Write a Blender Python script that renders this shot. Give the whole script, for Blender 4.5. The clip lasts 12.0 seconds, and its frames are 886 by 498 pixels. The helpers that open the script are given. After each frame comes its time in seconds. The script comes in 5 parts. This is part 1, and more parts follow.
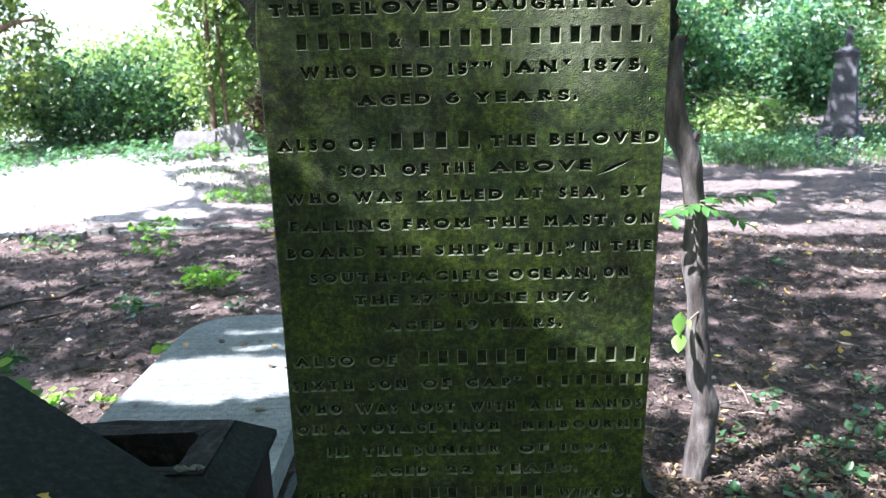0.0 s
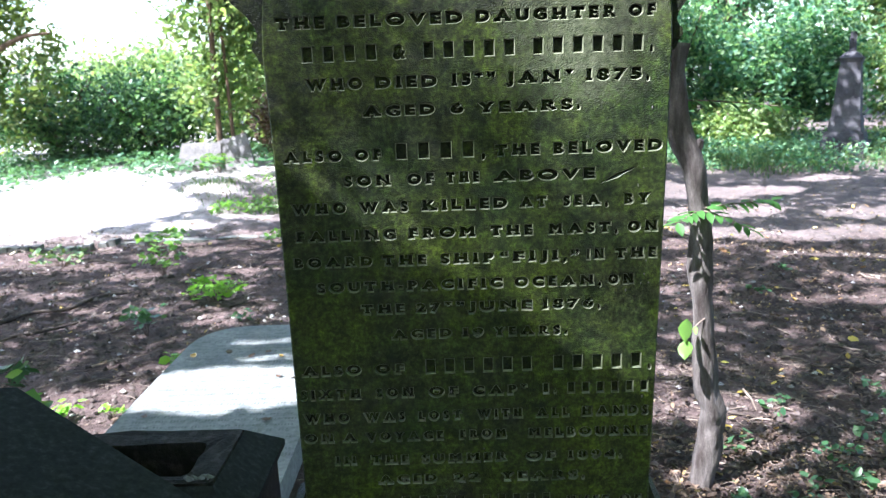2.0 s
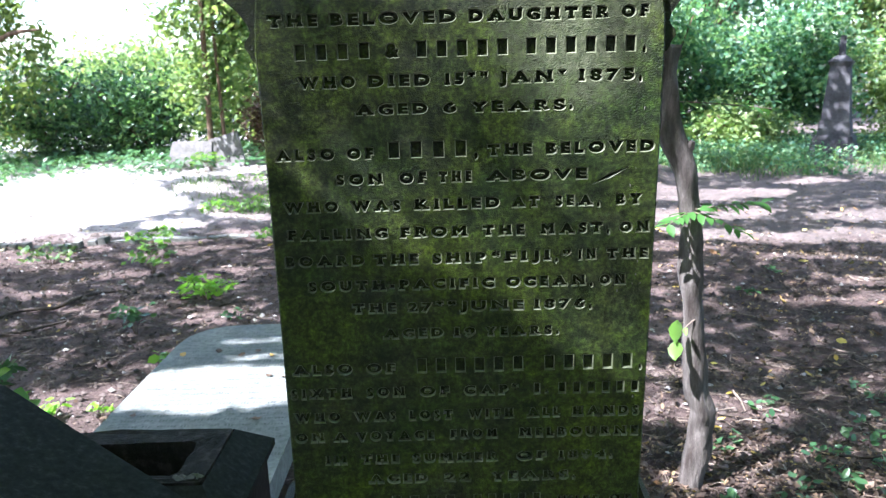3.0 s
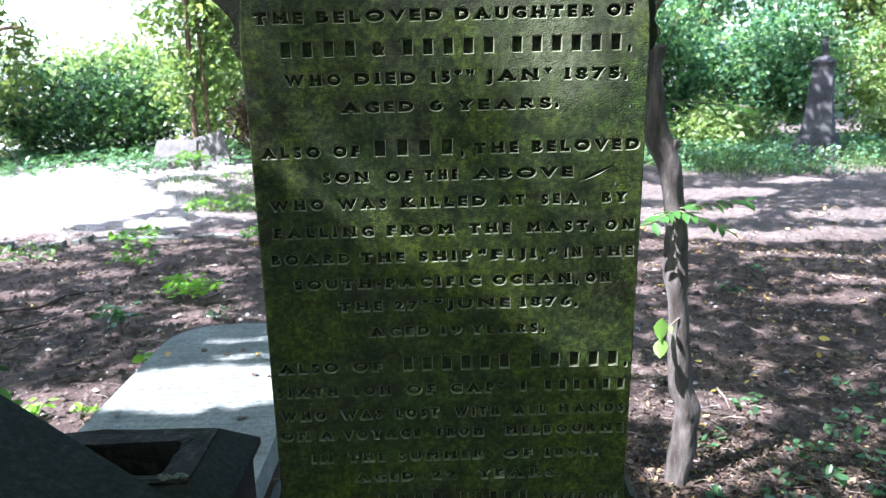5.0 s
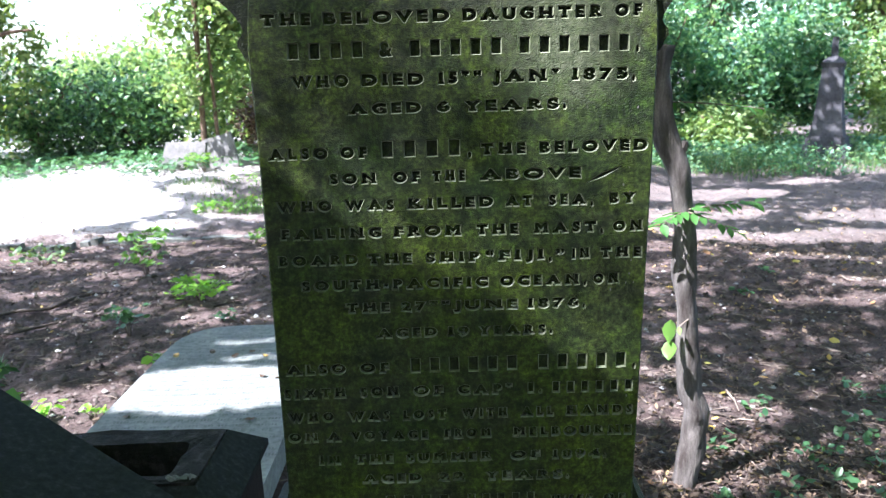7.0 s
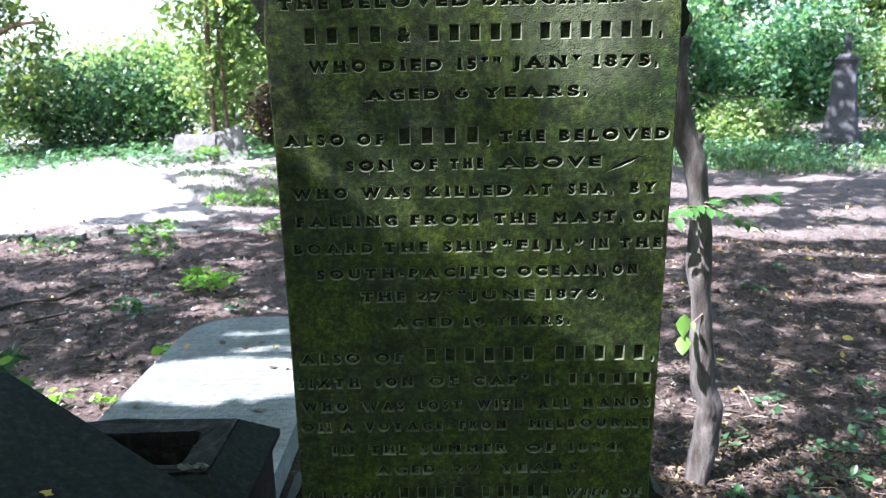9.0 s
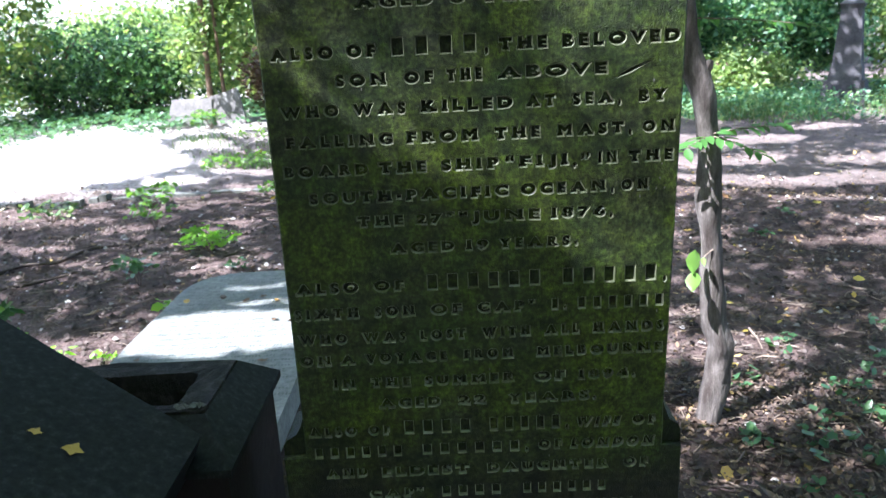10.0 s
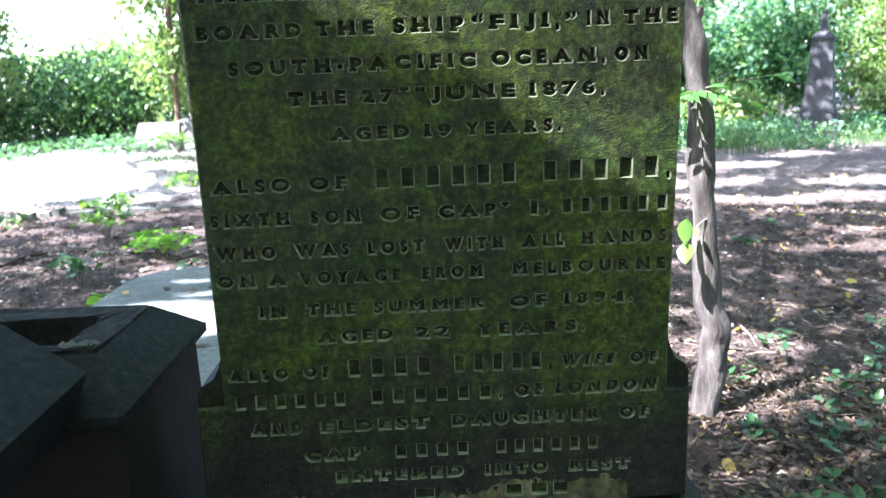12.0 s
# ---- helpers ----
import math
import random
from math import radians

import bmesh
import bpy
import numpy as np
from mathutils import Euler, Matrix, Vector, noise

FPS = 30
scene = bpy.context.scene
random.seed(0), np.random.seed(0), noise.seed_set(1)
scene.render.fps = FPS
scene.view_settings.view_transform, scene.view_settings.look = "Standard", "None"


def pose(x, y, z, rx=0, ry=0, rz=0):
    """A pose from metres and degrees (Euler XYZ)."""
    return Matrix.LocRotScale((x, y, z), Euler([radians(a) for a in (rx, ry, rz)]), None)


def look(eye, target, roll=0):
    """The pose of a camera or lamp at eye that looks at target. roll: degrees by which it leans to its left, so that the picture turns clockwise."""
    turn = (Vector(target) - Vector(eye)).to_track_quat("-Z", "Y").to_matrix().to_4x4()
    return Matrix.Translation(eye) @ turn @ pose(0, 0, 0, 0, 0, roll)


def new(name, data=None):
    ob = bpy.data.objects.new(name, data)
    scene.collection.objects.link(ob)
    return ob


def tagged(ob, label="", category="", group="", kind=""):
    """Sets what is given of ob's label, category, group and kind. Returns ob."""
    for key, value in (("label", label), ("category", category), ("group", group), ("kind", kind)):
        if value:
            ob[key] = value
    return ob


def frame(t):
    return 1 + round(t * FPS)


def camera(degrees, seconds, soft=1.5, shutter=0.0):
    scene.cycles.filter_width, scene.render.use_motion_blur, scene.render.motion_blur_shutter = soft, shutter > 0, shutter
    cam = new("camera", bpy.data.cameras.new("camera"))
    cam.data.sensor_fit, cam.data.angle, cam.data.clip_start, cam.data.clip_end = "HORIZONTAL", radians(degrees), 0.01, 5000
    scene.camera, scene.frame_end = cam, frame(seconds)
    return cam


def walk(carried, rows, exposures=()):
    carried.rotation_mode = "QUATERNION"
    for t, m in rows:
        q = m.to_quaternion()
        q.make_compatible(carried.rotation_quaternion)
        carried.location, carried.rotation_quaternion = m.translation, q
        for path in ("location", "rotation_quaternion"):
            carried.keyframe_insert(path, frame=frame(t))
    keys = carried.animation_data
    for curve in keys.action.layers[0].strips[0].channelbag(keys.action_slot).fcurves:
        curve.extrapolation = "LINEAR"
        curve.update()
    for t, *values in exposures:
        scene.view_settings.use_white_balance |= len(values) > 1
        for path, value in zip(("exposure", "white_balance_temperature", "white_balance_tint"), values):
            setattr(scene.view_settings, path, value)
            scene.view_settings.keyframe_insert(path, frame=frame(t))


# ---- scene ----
cam = camera(60.6, 12.0, soft=1.3, shutter=0.3)
cam.data.dof.use_dof, cam.data.dof.focus_distance, cam.data.dof.aperture_fstop = True, 1.45, 8.5
PATH = [
    (0, (-0.024, -1.342, 1.51), (-0.053, 0.598, 1.025), -1.6),
    (0.5, (-0.02, -1.346, 1.514), (-0.058, 0.595, 1.033), -2.3),
    (1, (-0.021, -1.349, 1.514), (-0.067, 0.594, 1.041), -2.4),
    (1.5, (-0.023, -1.354, 1.516), (-0.07, 0.59, 1.048), -2.3),
    (2, (-0.024, -1.353, 1.513), (-0.067, 0.592, 1.051), -2.2),
    (2.5, (-0.027, -1.353, 1.513), (-0.056, 0.592, 1.051), -2.0),
    (3, (-0.026, -1.352, 1.511), (-0.045, 0.594, 1.049), -1.7),
    (5, (-0.026, -1.353, 1.509), (-0.009, 0.593, 1.044), -1.5),
    (5.5, (-0.024, -1.354, 1.507), (-0.005, 0.593, 1.047), -1.7),
    (6, (-0.023, -1.353, 1.507), (-0.01, 0.594, 1.047), -1.6),
    (6.5, (-0.023, -1.353, 1.508), (-0.021, 0.594, 1.048), -1.7),
    (8.5, (-0.04, -1.341, 1.499), (-0.059, 0.605, 1.037), -1.3),
    (9, (-0.042, -1.336, 1.492), (-0.066, 0.608, 1.021), -1.3),
    (9.5, (-0.042, -1.313, 1.467), (-0.076, 0.625, 0.974), -2.7),
    (10, (-0.039, -1.286, 1.398), (-0.076, 0.634, 0.839), -3.0),
    (10.5, (-0.044, -1.259, 1.35), (-0.067, 0.645, 0.74), -3.0),
    (11, (-0.028, -1.19, 1.311), (-0.035, 0.707, 0.678), -2.4),
    (11.5, (-0.025, -1.106, 1.22), (0.003, 0.797, 0.606), -2.0),
    (12, (-0.02, -1.088, 1.103), (0.011, 0.862, 0.657), -2.4),
]
walk(cam, [(t, look(e, g, r)) for t, e, g, r in PATH], [(0, 2.63, 5600, 15), (11, 2.60, 5600, 15), (11.5, 2.79, 5600, 15), (12, 3.21, 5600, 15)])

# ---- world, sun ----
SUN = Vector((-0.50, -0.28, 0.82)).normalized()
world = bpy.data.worlds.new("sky")
scene.world = world
world.use_nodes = True
wn = world.node_tree
sky = wn.nodes.new("ShaderNodeTexSky")
sky.sky_type = "NISHITA"
sky.sun_disc = False
sky.sun_elevation = math.asin(SUN.z)
sky.sun_rotation = math.atan2(SUN.x, SUN.y)
sky.air_density, sky.dust_density = 1.0, 2.0
wn.links.new(sky.outputs[0], wn.nodes["Background"].inputs[0])
wn.nodes["Background"].inputs[1].default_value = 0.15
sun = new("sun", bpy.data.lights.new("sun", "SUN"))
sun.data.energy, sun.data.angle, sun.data.color = 5.0, radians(0.53), (1.0, 0.965, 0.91)
sun.matrix_world = look(SUN * 30, (0, 0, 0))


# ---- materials ----
def mat(name, rough=0.8, spec=0.3):
    m = bpy.data.materials.new(name)
    m.use_nodes = True
    b = m.node_tree.nodes["Principled BSDF"]
    b.inputs["Roughness"].default_value = rough
    b.inputs["Specular IOR Level"].default_value = spec
    return m, m.node_tree, b


def noise_tex(nt, scale, detail=6.0, rough=0.6, vec=None, stretch=None):
    n = nt.nodes.new("ShaderNodeTexNoise")
    n.inputs["Scale"].default_value, n.inputs["Detail"].default_value = scale, detail
    n.inputs["Roughness"].default_value = rough
    tc = nt.nodes.new("ShaderNodeTexCoord")
    src = tc.outputs["Object"]
    if stretch:
        mp = nt.nodes.new("ShaderNodeMapping")
        mp.inputs["Scale"].default_value = stretch
        nt.links.new(src, mp.inputs[0])
        src = mp.outputs[0]
    nt.links.new(src, n.inputs["Vector"])
    return n.outputs[0]


def ramp(nt, src, stops):
    r = nt.nodes.new("ShaderNodeValToRGB")
    els = r.color_ramp.elements
    while len(els) < len(stops):
        els.new(0.5)
    for e, (p, c) in zip(els, stops):
        e.position = p
        e.color = (*c, 1) if len(c) == 3 else c
    nt.links.new(src, r.inputs[0])
    return r.outputs[0]


def grey(v):
    return (v, v, v)


def mixc(nt, fac, a, b, mode="MIX"):
    m = nt.nodes.new("ShaderNodeMix")
    m.data_type, m.blend_type = "RGBA", mode
    for sock, v in ((m.inputs[0], fac), (m.inputs[6], a), (m.inputs[7], b)):
        if isinstance(v, (int, float)):
            sock.default_value = v
        elif isinstance(v, tuple):
            sock.default_value = (*v, 1)
        else:
            nt.links.new(v, sock)
    return m.outputs[2]


def bump(nt, b, src, strength, dist):
    n = nt.nodes.new("ShaderNodeBump")
    n.inputs["Strength"].default_value, n.inputs["Distance"].default_value = strength, dist
    nt.links.new(src, n.inputs["Height"])
    if b.inputs["Normal"].links:
        nt.links.new(b.inputs["Normal"].links[0].from_socket, n.inputs["Normal"])
    nt.links.new(n.outputs[0], b.inputs["Normal"])


def math_node(nt, op, a, c):
    n = nt.nodes.new("ShaderNodeMath")
    n.operation = op
    for sock, v in zip(n.inputs, (a, c)):
        if isinstance(v, (int, float)):
            sock.default_value = v
        else:
            nt.links.new(v, sock)
    return n.outputs[0]


def mossy_stone(name, pale=False, gain=1.0):
    """Sandstone under green algae: olive film, grey bald spots, dark runs."""
    m, nt, b = mat(name, 0.58, 0.27)
    big = ramp(nt, noise_tex(nt, 5.0, 7, 0.62), [(0.34, (0.027 * gain, 0.055 * gain, 0.008 * gain)), (0.52, (0.048 * gain, 0.074 * gain, 0.017 * gain)),
                                              (0.68, (0.078 * gain, 0.094 * gain, 0.028 * gain))])
    fine = ramp(nt, noise_tex(nt, 95.0, 6, 0.75), [(0.36, grey(0.22)), (0.5, grey(0.85)), (0.66, grey(2.1))])
    blot = ramp(nt, noise_tex(nt, 30.0, 6, 0.7), [(0.38, (0.26, 0.29, 0.30)), (0.5, grey(0.9)), (0.64, (1.5, 1.5, 0.75))])
    runs = ramp(nt, noise_tex(nt, 9.0, 5, 0.6, stretch=(1.6, 1, 0.22)), [(0.36, grey(0.55)), (0.56, grey(1.0))])
    veins = ramp(nt, noise_tex(nt, 17.0, 8, 0.72), [(0.38, grey(0.62)), (0.48, grey(1.0))])
    # broad cushions of yellow-green moss and bald brown patches
    moss = ramp(nt, noise_tex(nt, 3.1, 5, 0.6), [(0.46, grey(0)), (0.60, grey(1))])
    big = mixc(nt, moss, big, (0.084 * gain, 0.120 * gain, 0.010 * gain))
    bald = ramp(nt, noise_tex(nt, 4.3, 6, 0.68, stretch=(0.7, 1, 1.2)), [(0.54, grey(0)), (0.64, grey(0.75))])
    big = mixc(nt, bald, big, (0.060 * gain, 0.062 * gain, 0.040 * gain))
    if pale:
        # the algae ends raggedly above the foot, where the stone is bare and darker; a grey-brown bare patch shows
        # higher up
        tc = nt.nodes.new("ShaderNodeTexCoord")
        sep = nt.nodes.new("ShaderNodeSeparateXYZ")
        nt.links.new(tc.outputs["Object"], sep.inputs[0])
        rise = math_node(nt, "ADD", sep.outputs[2], math_node(nt, "MULTIPLY", noise_tex(nt, 4.2, 6, 0.62), 0.52))
        foot_tone = ramp(nt, rise, [(0.77, grey(1)), (0.96, grey(0))])
        big = mixc(nt, foot_tone, big, (0.0135, 0.0150, 0.0105))
    col = mixc(nt, 1.0, big, fine, "MULTIPLY")
    col = mixc(nt, 0.9, col, blot, "MULTIPLY")
    col = mixc(nt, 0.75, col, runs, "MULTIPLY")
    col = mixc(nt, 0.85, col, veins, "MULTIPLY")
    if pale:
        # flaked, algae-free stone along the foot of the face
        edge = math_node(nt, "MULTIPLY", noise_tex(nt, 6.0, 6, 0.68), 0.26)
        lim = math_node(nt, "ADD", edge, 0.328)
        low = math_node(nt, "LESS_THAN", sep.outputs[2], lim)
        side = math_node(nt, "LESS_THAN", math_node(nt, "ABSOLUTE", sep.outputs[0], 0), 0.275)
        mask = math_node(nt, "MULTIPLY", low, side)
        flake = ramp(nt, noise_tex(nt, 22.0, 6, 0.6), [(0.38, (0.012, 0.016, 0.006)), (0.50, (0.07, 0.066, 0.030)), (0.66, (0.19, 0.16, 0.085))])
        col = mixc(nt, mask, col, flake)
        # bare grey stone high on the face, ragged; broadened and paled to carry strong light there
        off = nt.nodes.new("ShaderNodeVectorMath")
        off.operation = "DISTANCE"
        squash = nt.nodes.new("ShaderNodeMapping")
        squash.inputs["Scale"].default_value = (1.0, 0.0, 0.9)
        nt.links.new(tc.outputs["Object"], squash.inputs[0])
        nt.links.new(squash.outputs[0], off.inputs[0])
        off.inputs[1].default_value = (0.20, 0.0, 1.575 * 0.9)
        ragged = math_node(nt, "ADD", off.outputs["Value"], math_node(nt, "MULTIPLY", noise_tex(nt, 9.0, 7, 0.7), 0.30))
        dry = ramp(nt, ragged, [(0.18, grey(0.6)), (0.30, grey(0))])
        bare = ramp(nt, noise_tex(nt, 80.0, 6, 0.7), [(0.36, (0.05, 0.058, 0.030)), (0.5, (0.115, 0.127, 0.072)), (0.66, (0.185, 0.195, 0.125))])
        col = mixc(nt, dry, col, bare)
    nt.links.new(col, b.inputs["Base Color"])
    bump(nt, b, noise_tex(nt, 330.0, 2, 0.5), 0.9, 0.0026)
    bump(nt, b, noise_tex(nt, 45.0, 4, 0.55), 0.35, 0.004)
    return m


def simple(name, stops, scale, rough=0.85, spec=0.25, bscale=60.0, bstr=0.5, bdist=0.004, rnd=0.0, island=False, stretch=None):
    m, nt, b = mat(name, rough, spec)
    col = ramp(nt, noise_tex(nt, scale, 7, 0.65, stretch=stretch), stops)
    fine = ramp(nt, noise_tex(nt, scale * 11, 4, 0.6), [(0.3, grey(0.7)), (0.7, grey(1.2))])
    col = mixc(nt, 1.0, col, fine, "MULTIPLY")
    if rnd:
        if island:
            g = nt.nodes.new("ShaderNodeNewGeometry").outputs["Random Per Island"]
        else:
            g = nt.nodes.new("ShaderNodeObjectInfo").outputs["Random"]
        col = mixc(nt, 1.0, col, ramp(nt, g, [(0, grey(1 - rnd)), (1, grey(1 + rnd))]), "MULTIPLY")
    nt.links.new(col, b.inputs["Base Color"])
    if bstr:
        bump(nt, b, noise_tex(nt, bscale, 6, 0.65, stretch=stretch), bstr, bdist)
    return m


def leaf_mat(name, stops, through_light=0.45, gloss=0.35):
    m, nt, b = mat(name, gloss, 0.4)
    g = nt.nodes.new("ShaderNodeNewGeometry").outputs["Random Per Island"]
    col = ramp(nt, g, stops)
    col = mixc(nt, 0.6, col, ramp(nt, noise_tex(nt, 1.3, 3), [(0.35, grey(0.55)), (0.65, grey(1.3))]), "MULTIPLY")
    nt.links.new(col, b.inputs["Base Color"])
    tr = nt.nodes.new("ShaderNodeBsdfTranslucent")
    warm = mixc(nt, 1.0, col, (1.35, 1.45, 0.75), "MULTIPLY")
    nt.links.new(warm, tr.inputs[0])
    mx = nt.nodes.new("ShaderNodeMixShader")
    mx.inputs[0].default_value = through_light
    nt.links.new(b.outputs[0], mx.inputs[1])
    nt.links.new(tr.outputs[0], mx.inputs[2])
    nt.links.new(mx.outputs[0], nt.nodes["Material Output"].inputs[0])
    return m


M_FACE = mossy_stone("mossy_sandstone", pale=True, gain=0.64)
# darker copy of the face stone: shade on sides, foot and plinth is coloured in
M_BODY = mossy_stone("mossy_sandstone_shaded", gain=0.20)
# pale tone puts the light caught by the letter edges into their colour
M_EDGE = simple("lit_stone_edge", [(0.3, (0.065, 0.078, 0.038)), (0.55, (0.16, 0.172, 0.108)), (0.75, (0.27, 0.275, 0.20))], 20.0, 0.48, 0.45, 150.0, 0.4, 0.002)
# same stone as the face, toned down for the shade inside the cuts
M_LETTER = mossy_stone("shaded_letter_stone", gain=0.42)
M_GRANITE = simple("dark_granite", [(0.34, (0.007, 0.0083, 0.0080)), (0.55, (0.0155, 0.0175, 0.0168)), (0.72, (0.034, 0.037, 0.0355))], 70.0, 0.7, 0.10, 160.0, 0.35, 0.001)
M_ROUGHTOP = simple("rough_dark_stone", [(0.32, (0.007, 0.0065, 0.006)), (0.55, (0.020, 0.018, 0.016)), (0.72, (0.055, 0.051, 0.046))], 34.0, 0.9, 0.2, 130.0, 1.0, 0.008)
M_RUST = simple("weathered_red_stone", [(0.32, (0.005, 0.004, 0.0038)), (0.6, (0.012, 0.0076, 0.007)), (0.8, (0.05, 0.027, 0.025))], 6.0, 0.8, 0.25, 50.0, 0.5, 0.004)
M_SLAB = simple("pale_grey_stone", [(0.3, (0.12, 0.128, 0.122)), (0.55, (0.185, 0.193, 0.185)), (0.75, (0.25, 0.255, 0.245))], 5.0, 0.85, 0.25, 120.0, 0.4, 0.002)
M_SLABINK = simple("worn_lettering", [(0.3, (0.085, 0.09, 0.085)), (0.7, (0.17, 0.177, 0.17))], 40.0)
M_OLDSTONE = simple("old_grey_stone", [(0.3, (0.08, 0.075, 0.072)), (0.55, (0.14, 0.13, 0.125)), (0.75, (0.2, 0.19, 0.185))], 4.0)
M_OBELISK = simple("grey_granite", [(0.3, (0.045, 0.042, 0.048)), (0.55, (0.08, 0.076, 0.083)), (0.75, (0.14, 0.135, 0.14))], 3.0)
M_BARK = simple("sapling_bark", [(0.34, (0.042, 0.033, 0.029)), (0.5, (0.10, 0.086, 0.078)), (0.68, (0.20, 0.175, 0.16))], 26.0, 0.85, 0.2, 60.0, 0.9, 0.008, stretch=(1, 1, 0.22))
M_TRUNK = simple("brown_bark", [(0.3, (0.07, 0.05, 0.035)), (0.55, (0.15, 0.10, 0.07)), (0.75, (0.24, 0.17, 0.12))], 24.0, 0.9, 0.2, 40.0, 0.8, 0.01, stretch=(1, 1, 0.15))
M_TWIG = simple("dead_twig", [(0.3, (0.055, 0.04, 0.032)), (0.7, (0.24, 0.19, 0.155))], 12.0, 0.9, 0.2, 0, 0, 0, 0.6, True)
M_CHIP = simple("pale_chip", [(0.3, (0.20, 0.18, 0.17)), (0.7, (0.40, 0.37, 0.35))], 20.0, 0.9, 0.2, 0, 0, 0, 0.5, True)
M_CRUMB = simple("soil_crumb", [(0.3, (0.04, 0.031, 0.028)), (0.7, (0.12, 0.095, 0.085))], 12.0, 0.95, 0.15, 0, 0, 0, 0.6, True)
M_KERB = simple("kerb_stone", [(0.3, (0.05, 0.055, 0.048)), (0.7, (0.20, 0.20, 0.185))], 9.0, 0.9, 0.2, 60.0, 0.6, 0.006, 0.3)
M_GREEN = leaf_mat("tree_leaf", [(0, (0.091, 0.15, 0.063)), (0.5, (0.171, 0.25, 0.092)), (1, (0.281, 0.33, 0.138))])
M_GREENB = leaf_mat("bluish_leaf", [(0, (0.04, 0.105, 0.068)), (0.6, (0.115, 0.235, 0.130)), (1, (0.27, 0.38, 0.19))], 0.48)
M_DARKLEAF = leaf_mat("dark_shrub_leaf", [(0, (0.018, 0.045, 0.024)), (0.5, (0.07, 0.15, 0.066)), (1, (0.20, 0.32, 0.13))], 0.45)
M_BROWNLEAF = leaf_mat("brown_shrub_leaf", [(0, (0.05, 0.025, 0.02)), (0.6, (0.09, 0.05, 0.035)), (1, (0.13, 0.10, 0.05))], 0.3)
M_SEEDLING = leaf_mat("seedling_leaf", [(0, (0.075, 0.17, 0.03)), (1, (0.17, 0.29, 0.06))], 0.45)
M_SAPLEAF = leaf_mat("sapling_leaf", [(0, (0.04, 0.12, 0.03)), (1, (0.08, 0.19, 0.045))], 0.4)
M_OLIVE = leaf_mat("olive_leaf", [(0, (0.09, 0.13, 0.035)), (1, (0.18, 0.22, 0.07))], 0.5)
M_FERN = leaf_mat("fern_leaf", [(0, (0.14, 0.30, 0.03)), (1, (0.24, 0.42, 0.06))], 0.5)
M_IVY = leaf_mat("ivy_leaf", [(0, (0.035, 0.09, 0.04)), (1, (0.09, 0.18, 0.07))], 0.3)
M_GRASS = leaf_mat("grass_blade", [(0, (0.05, 0.11, 0.035)), (0.6, (0.10, 0.17, 0.06)), (1, (0.24, 0.25, 0.13))], 0.35, 0.5)
M_LITTER = leaf_mat("dead_leaf", [(0, (0.03, 0.019, 0.014)), (0.4, (0.08, 0.052, 0.038)), (0.7, (0.13, 0.085, 0.060)), (0.93, (0.23, 0.155, 0.105)), (1, (0.42, 0.29, 0.09))], 0.15, 0.6)
M_TAN = leaf_mat("tan_leaf", [(0, (0.18, 0.09, 0.04)), (0.4, (0.34, 0.20, 0.09)), (0.75, (0.46, 0.30, 0.06)), (0.9, (0.50, 0.40, 0.08)), (1, (0.42, 0.38, 0.30))], 0.15, 0.6)
M_YELLOW = leaf_mat("yellow_leaf", [(0, (0.36, 0.22, 0.03)), (1, (0.45, 0.30, 0.06))], 0.1, 0.6)


def soil():
    m, nt, b = mat("woodland_soil", 0.95, 0.15)
    big = ramp(nt, noise_tex(nt, 1.1, 6, 0.6), [(0.35, (0.070, 0.049, 0.044)), (0.6, (0.132, 0.094, 0.086)), (0.8, (0.21, 0.156, 0.143))])
    mid = ramp(nt, noise_tex(nt, 14.0, 7, 0.7), [(0.33, grey(0.45)), (0.55, grey(1.0)), (0.72, grey(1.6))])
    fleck = ramp(nt, noise_tex(nt, 55.0, 5, 0.75), [(0.60, grey(0)), (0.68, grey(1))])
    col = mixc(nt, 1.0, big, mid, "MULTIPLY")
    col = mixc(nt, math_node(nt, "MULTIPLY", fleck, 0.6), col, (0.36, 0.28, 0.245))
    # paler ground beyond the kerb; the sunlit clearing's glare is put into its colour
    tc = nt.nodes.new("ShaderNodeTexCoord")
    sep = nt.nodes.new("ShaderNodeSeparateXYZ")
    nt.links.new(tc.outputs["Object"], sep.inputs[0])
    wob = math_node(nt, "MULTIPLY", noise_tex(nt, 1.6, 5, 0.65), 2.6)
    yy = math_node(nt, "ADD", sep.outputs[1], wob)
    xx = math_node(nt, "ADD", math_node(nt, "MULTIPLY", sep.outputs[0], 0.9), wob)
    ya = ramp(nt, math_node(nt, "MULTIPLY", yy, 0.1), [(0.63, grey(0)), (0.70, grey(1))])
    xa = ramp(nt, math_node(nt, "ADD", math_node(nt, "MULTIPLY", xx, 0.1), 0.5), [(0.34, grey(1)), (0.46, grey(0.2))])
    sunlit_tone = ramp(nt, noise_tex(nt, 40.0, 5, 0.7), [(0.3, (0.22, 0.195, 0.185)), (0.7, (0.42, 0.385, 0.37))])
    col = mixc(nt, math_node(nt, "MULTIPLY", ya, xa), col, sunlit_tone)
    nt.links.new(col, b.inputs["Base Color"])
    bump(nt, b, noise_tex(nt, 120.0, 6, 0.7), 0.8, 0.012)
    bump(nt, b, noise_tex(nt, 22.0, 7, 0.7), 0.9, 0.03)
    return m


M_SOIL = soil()


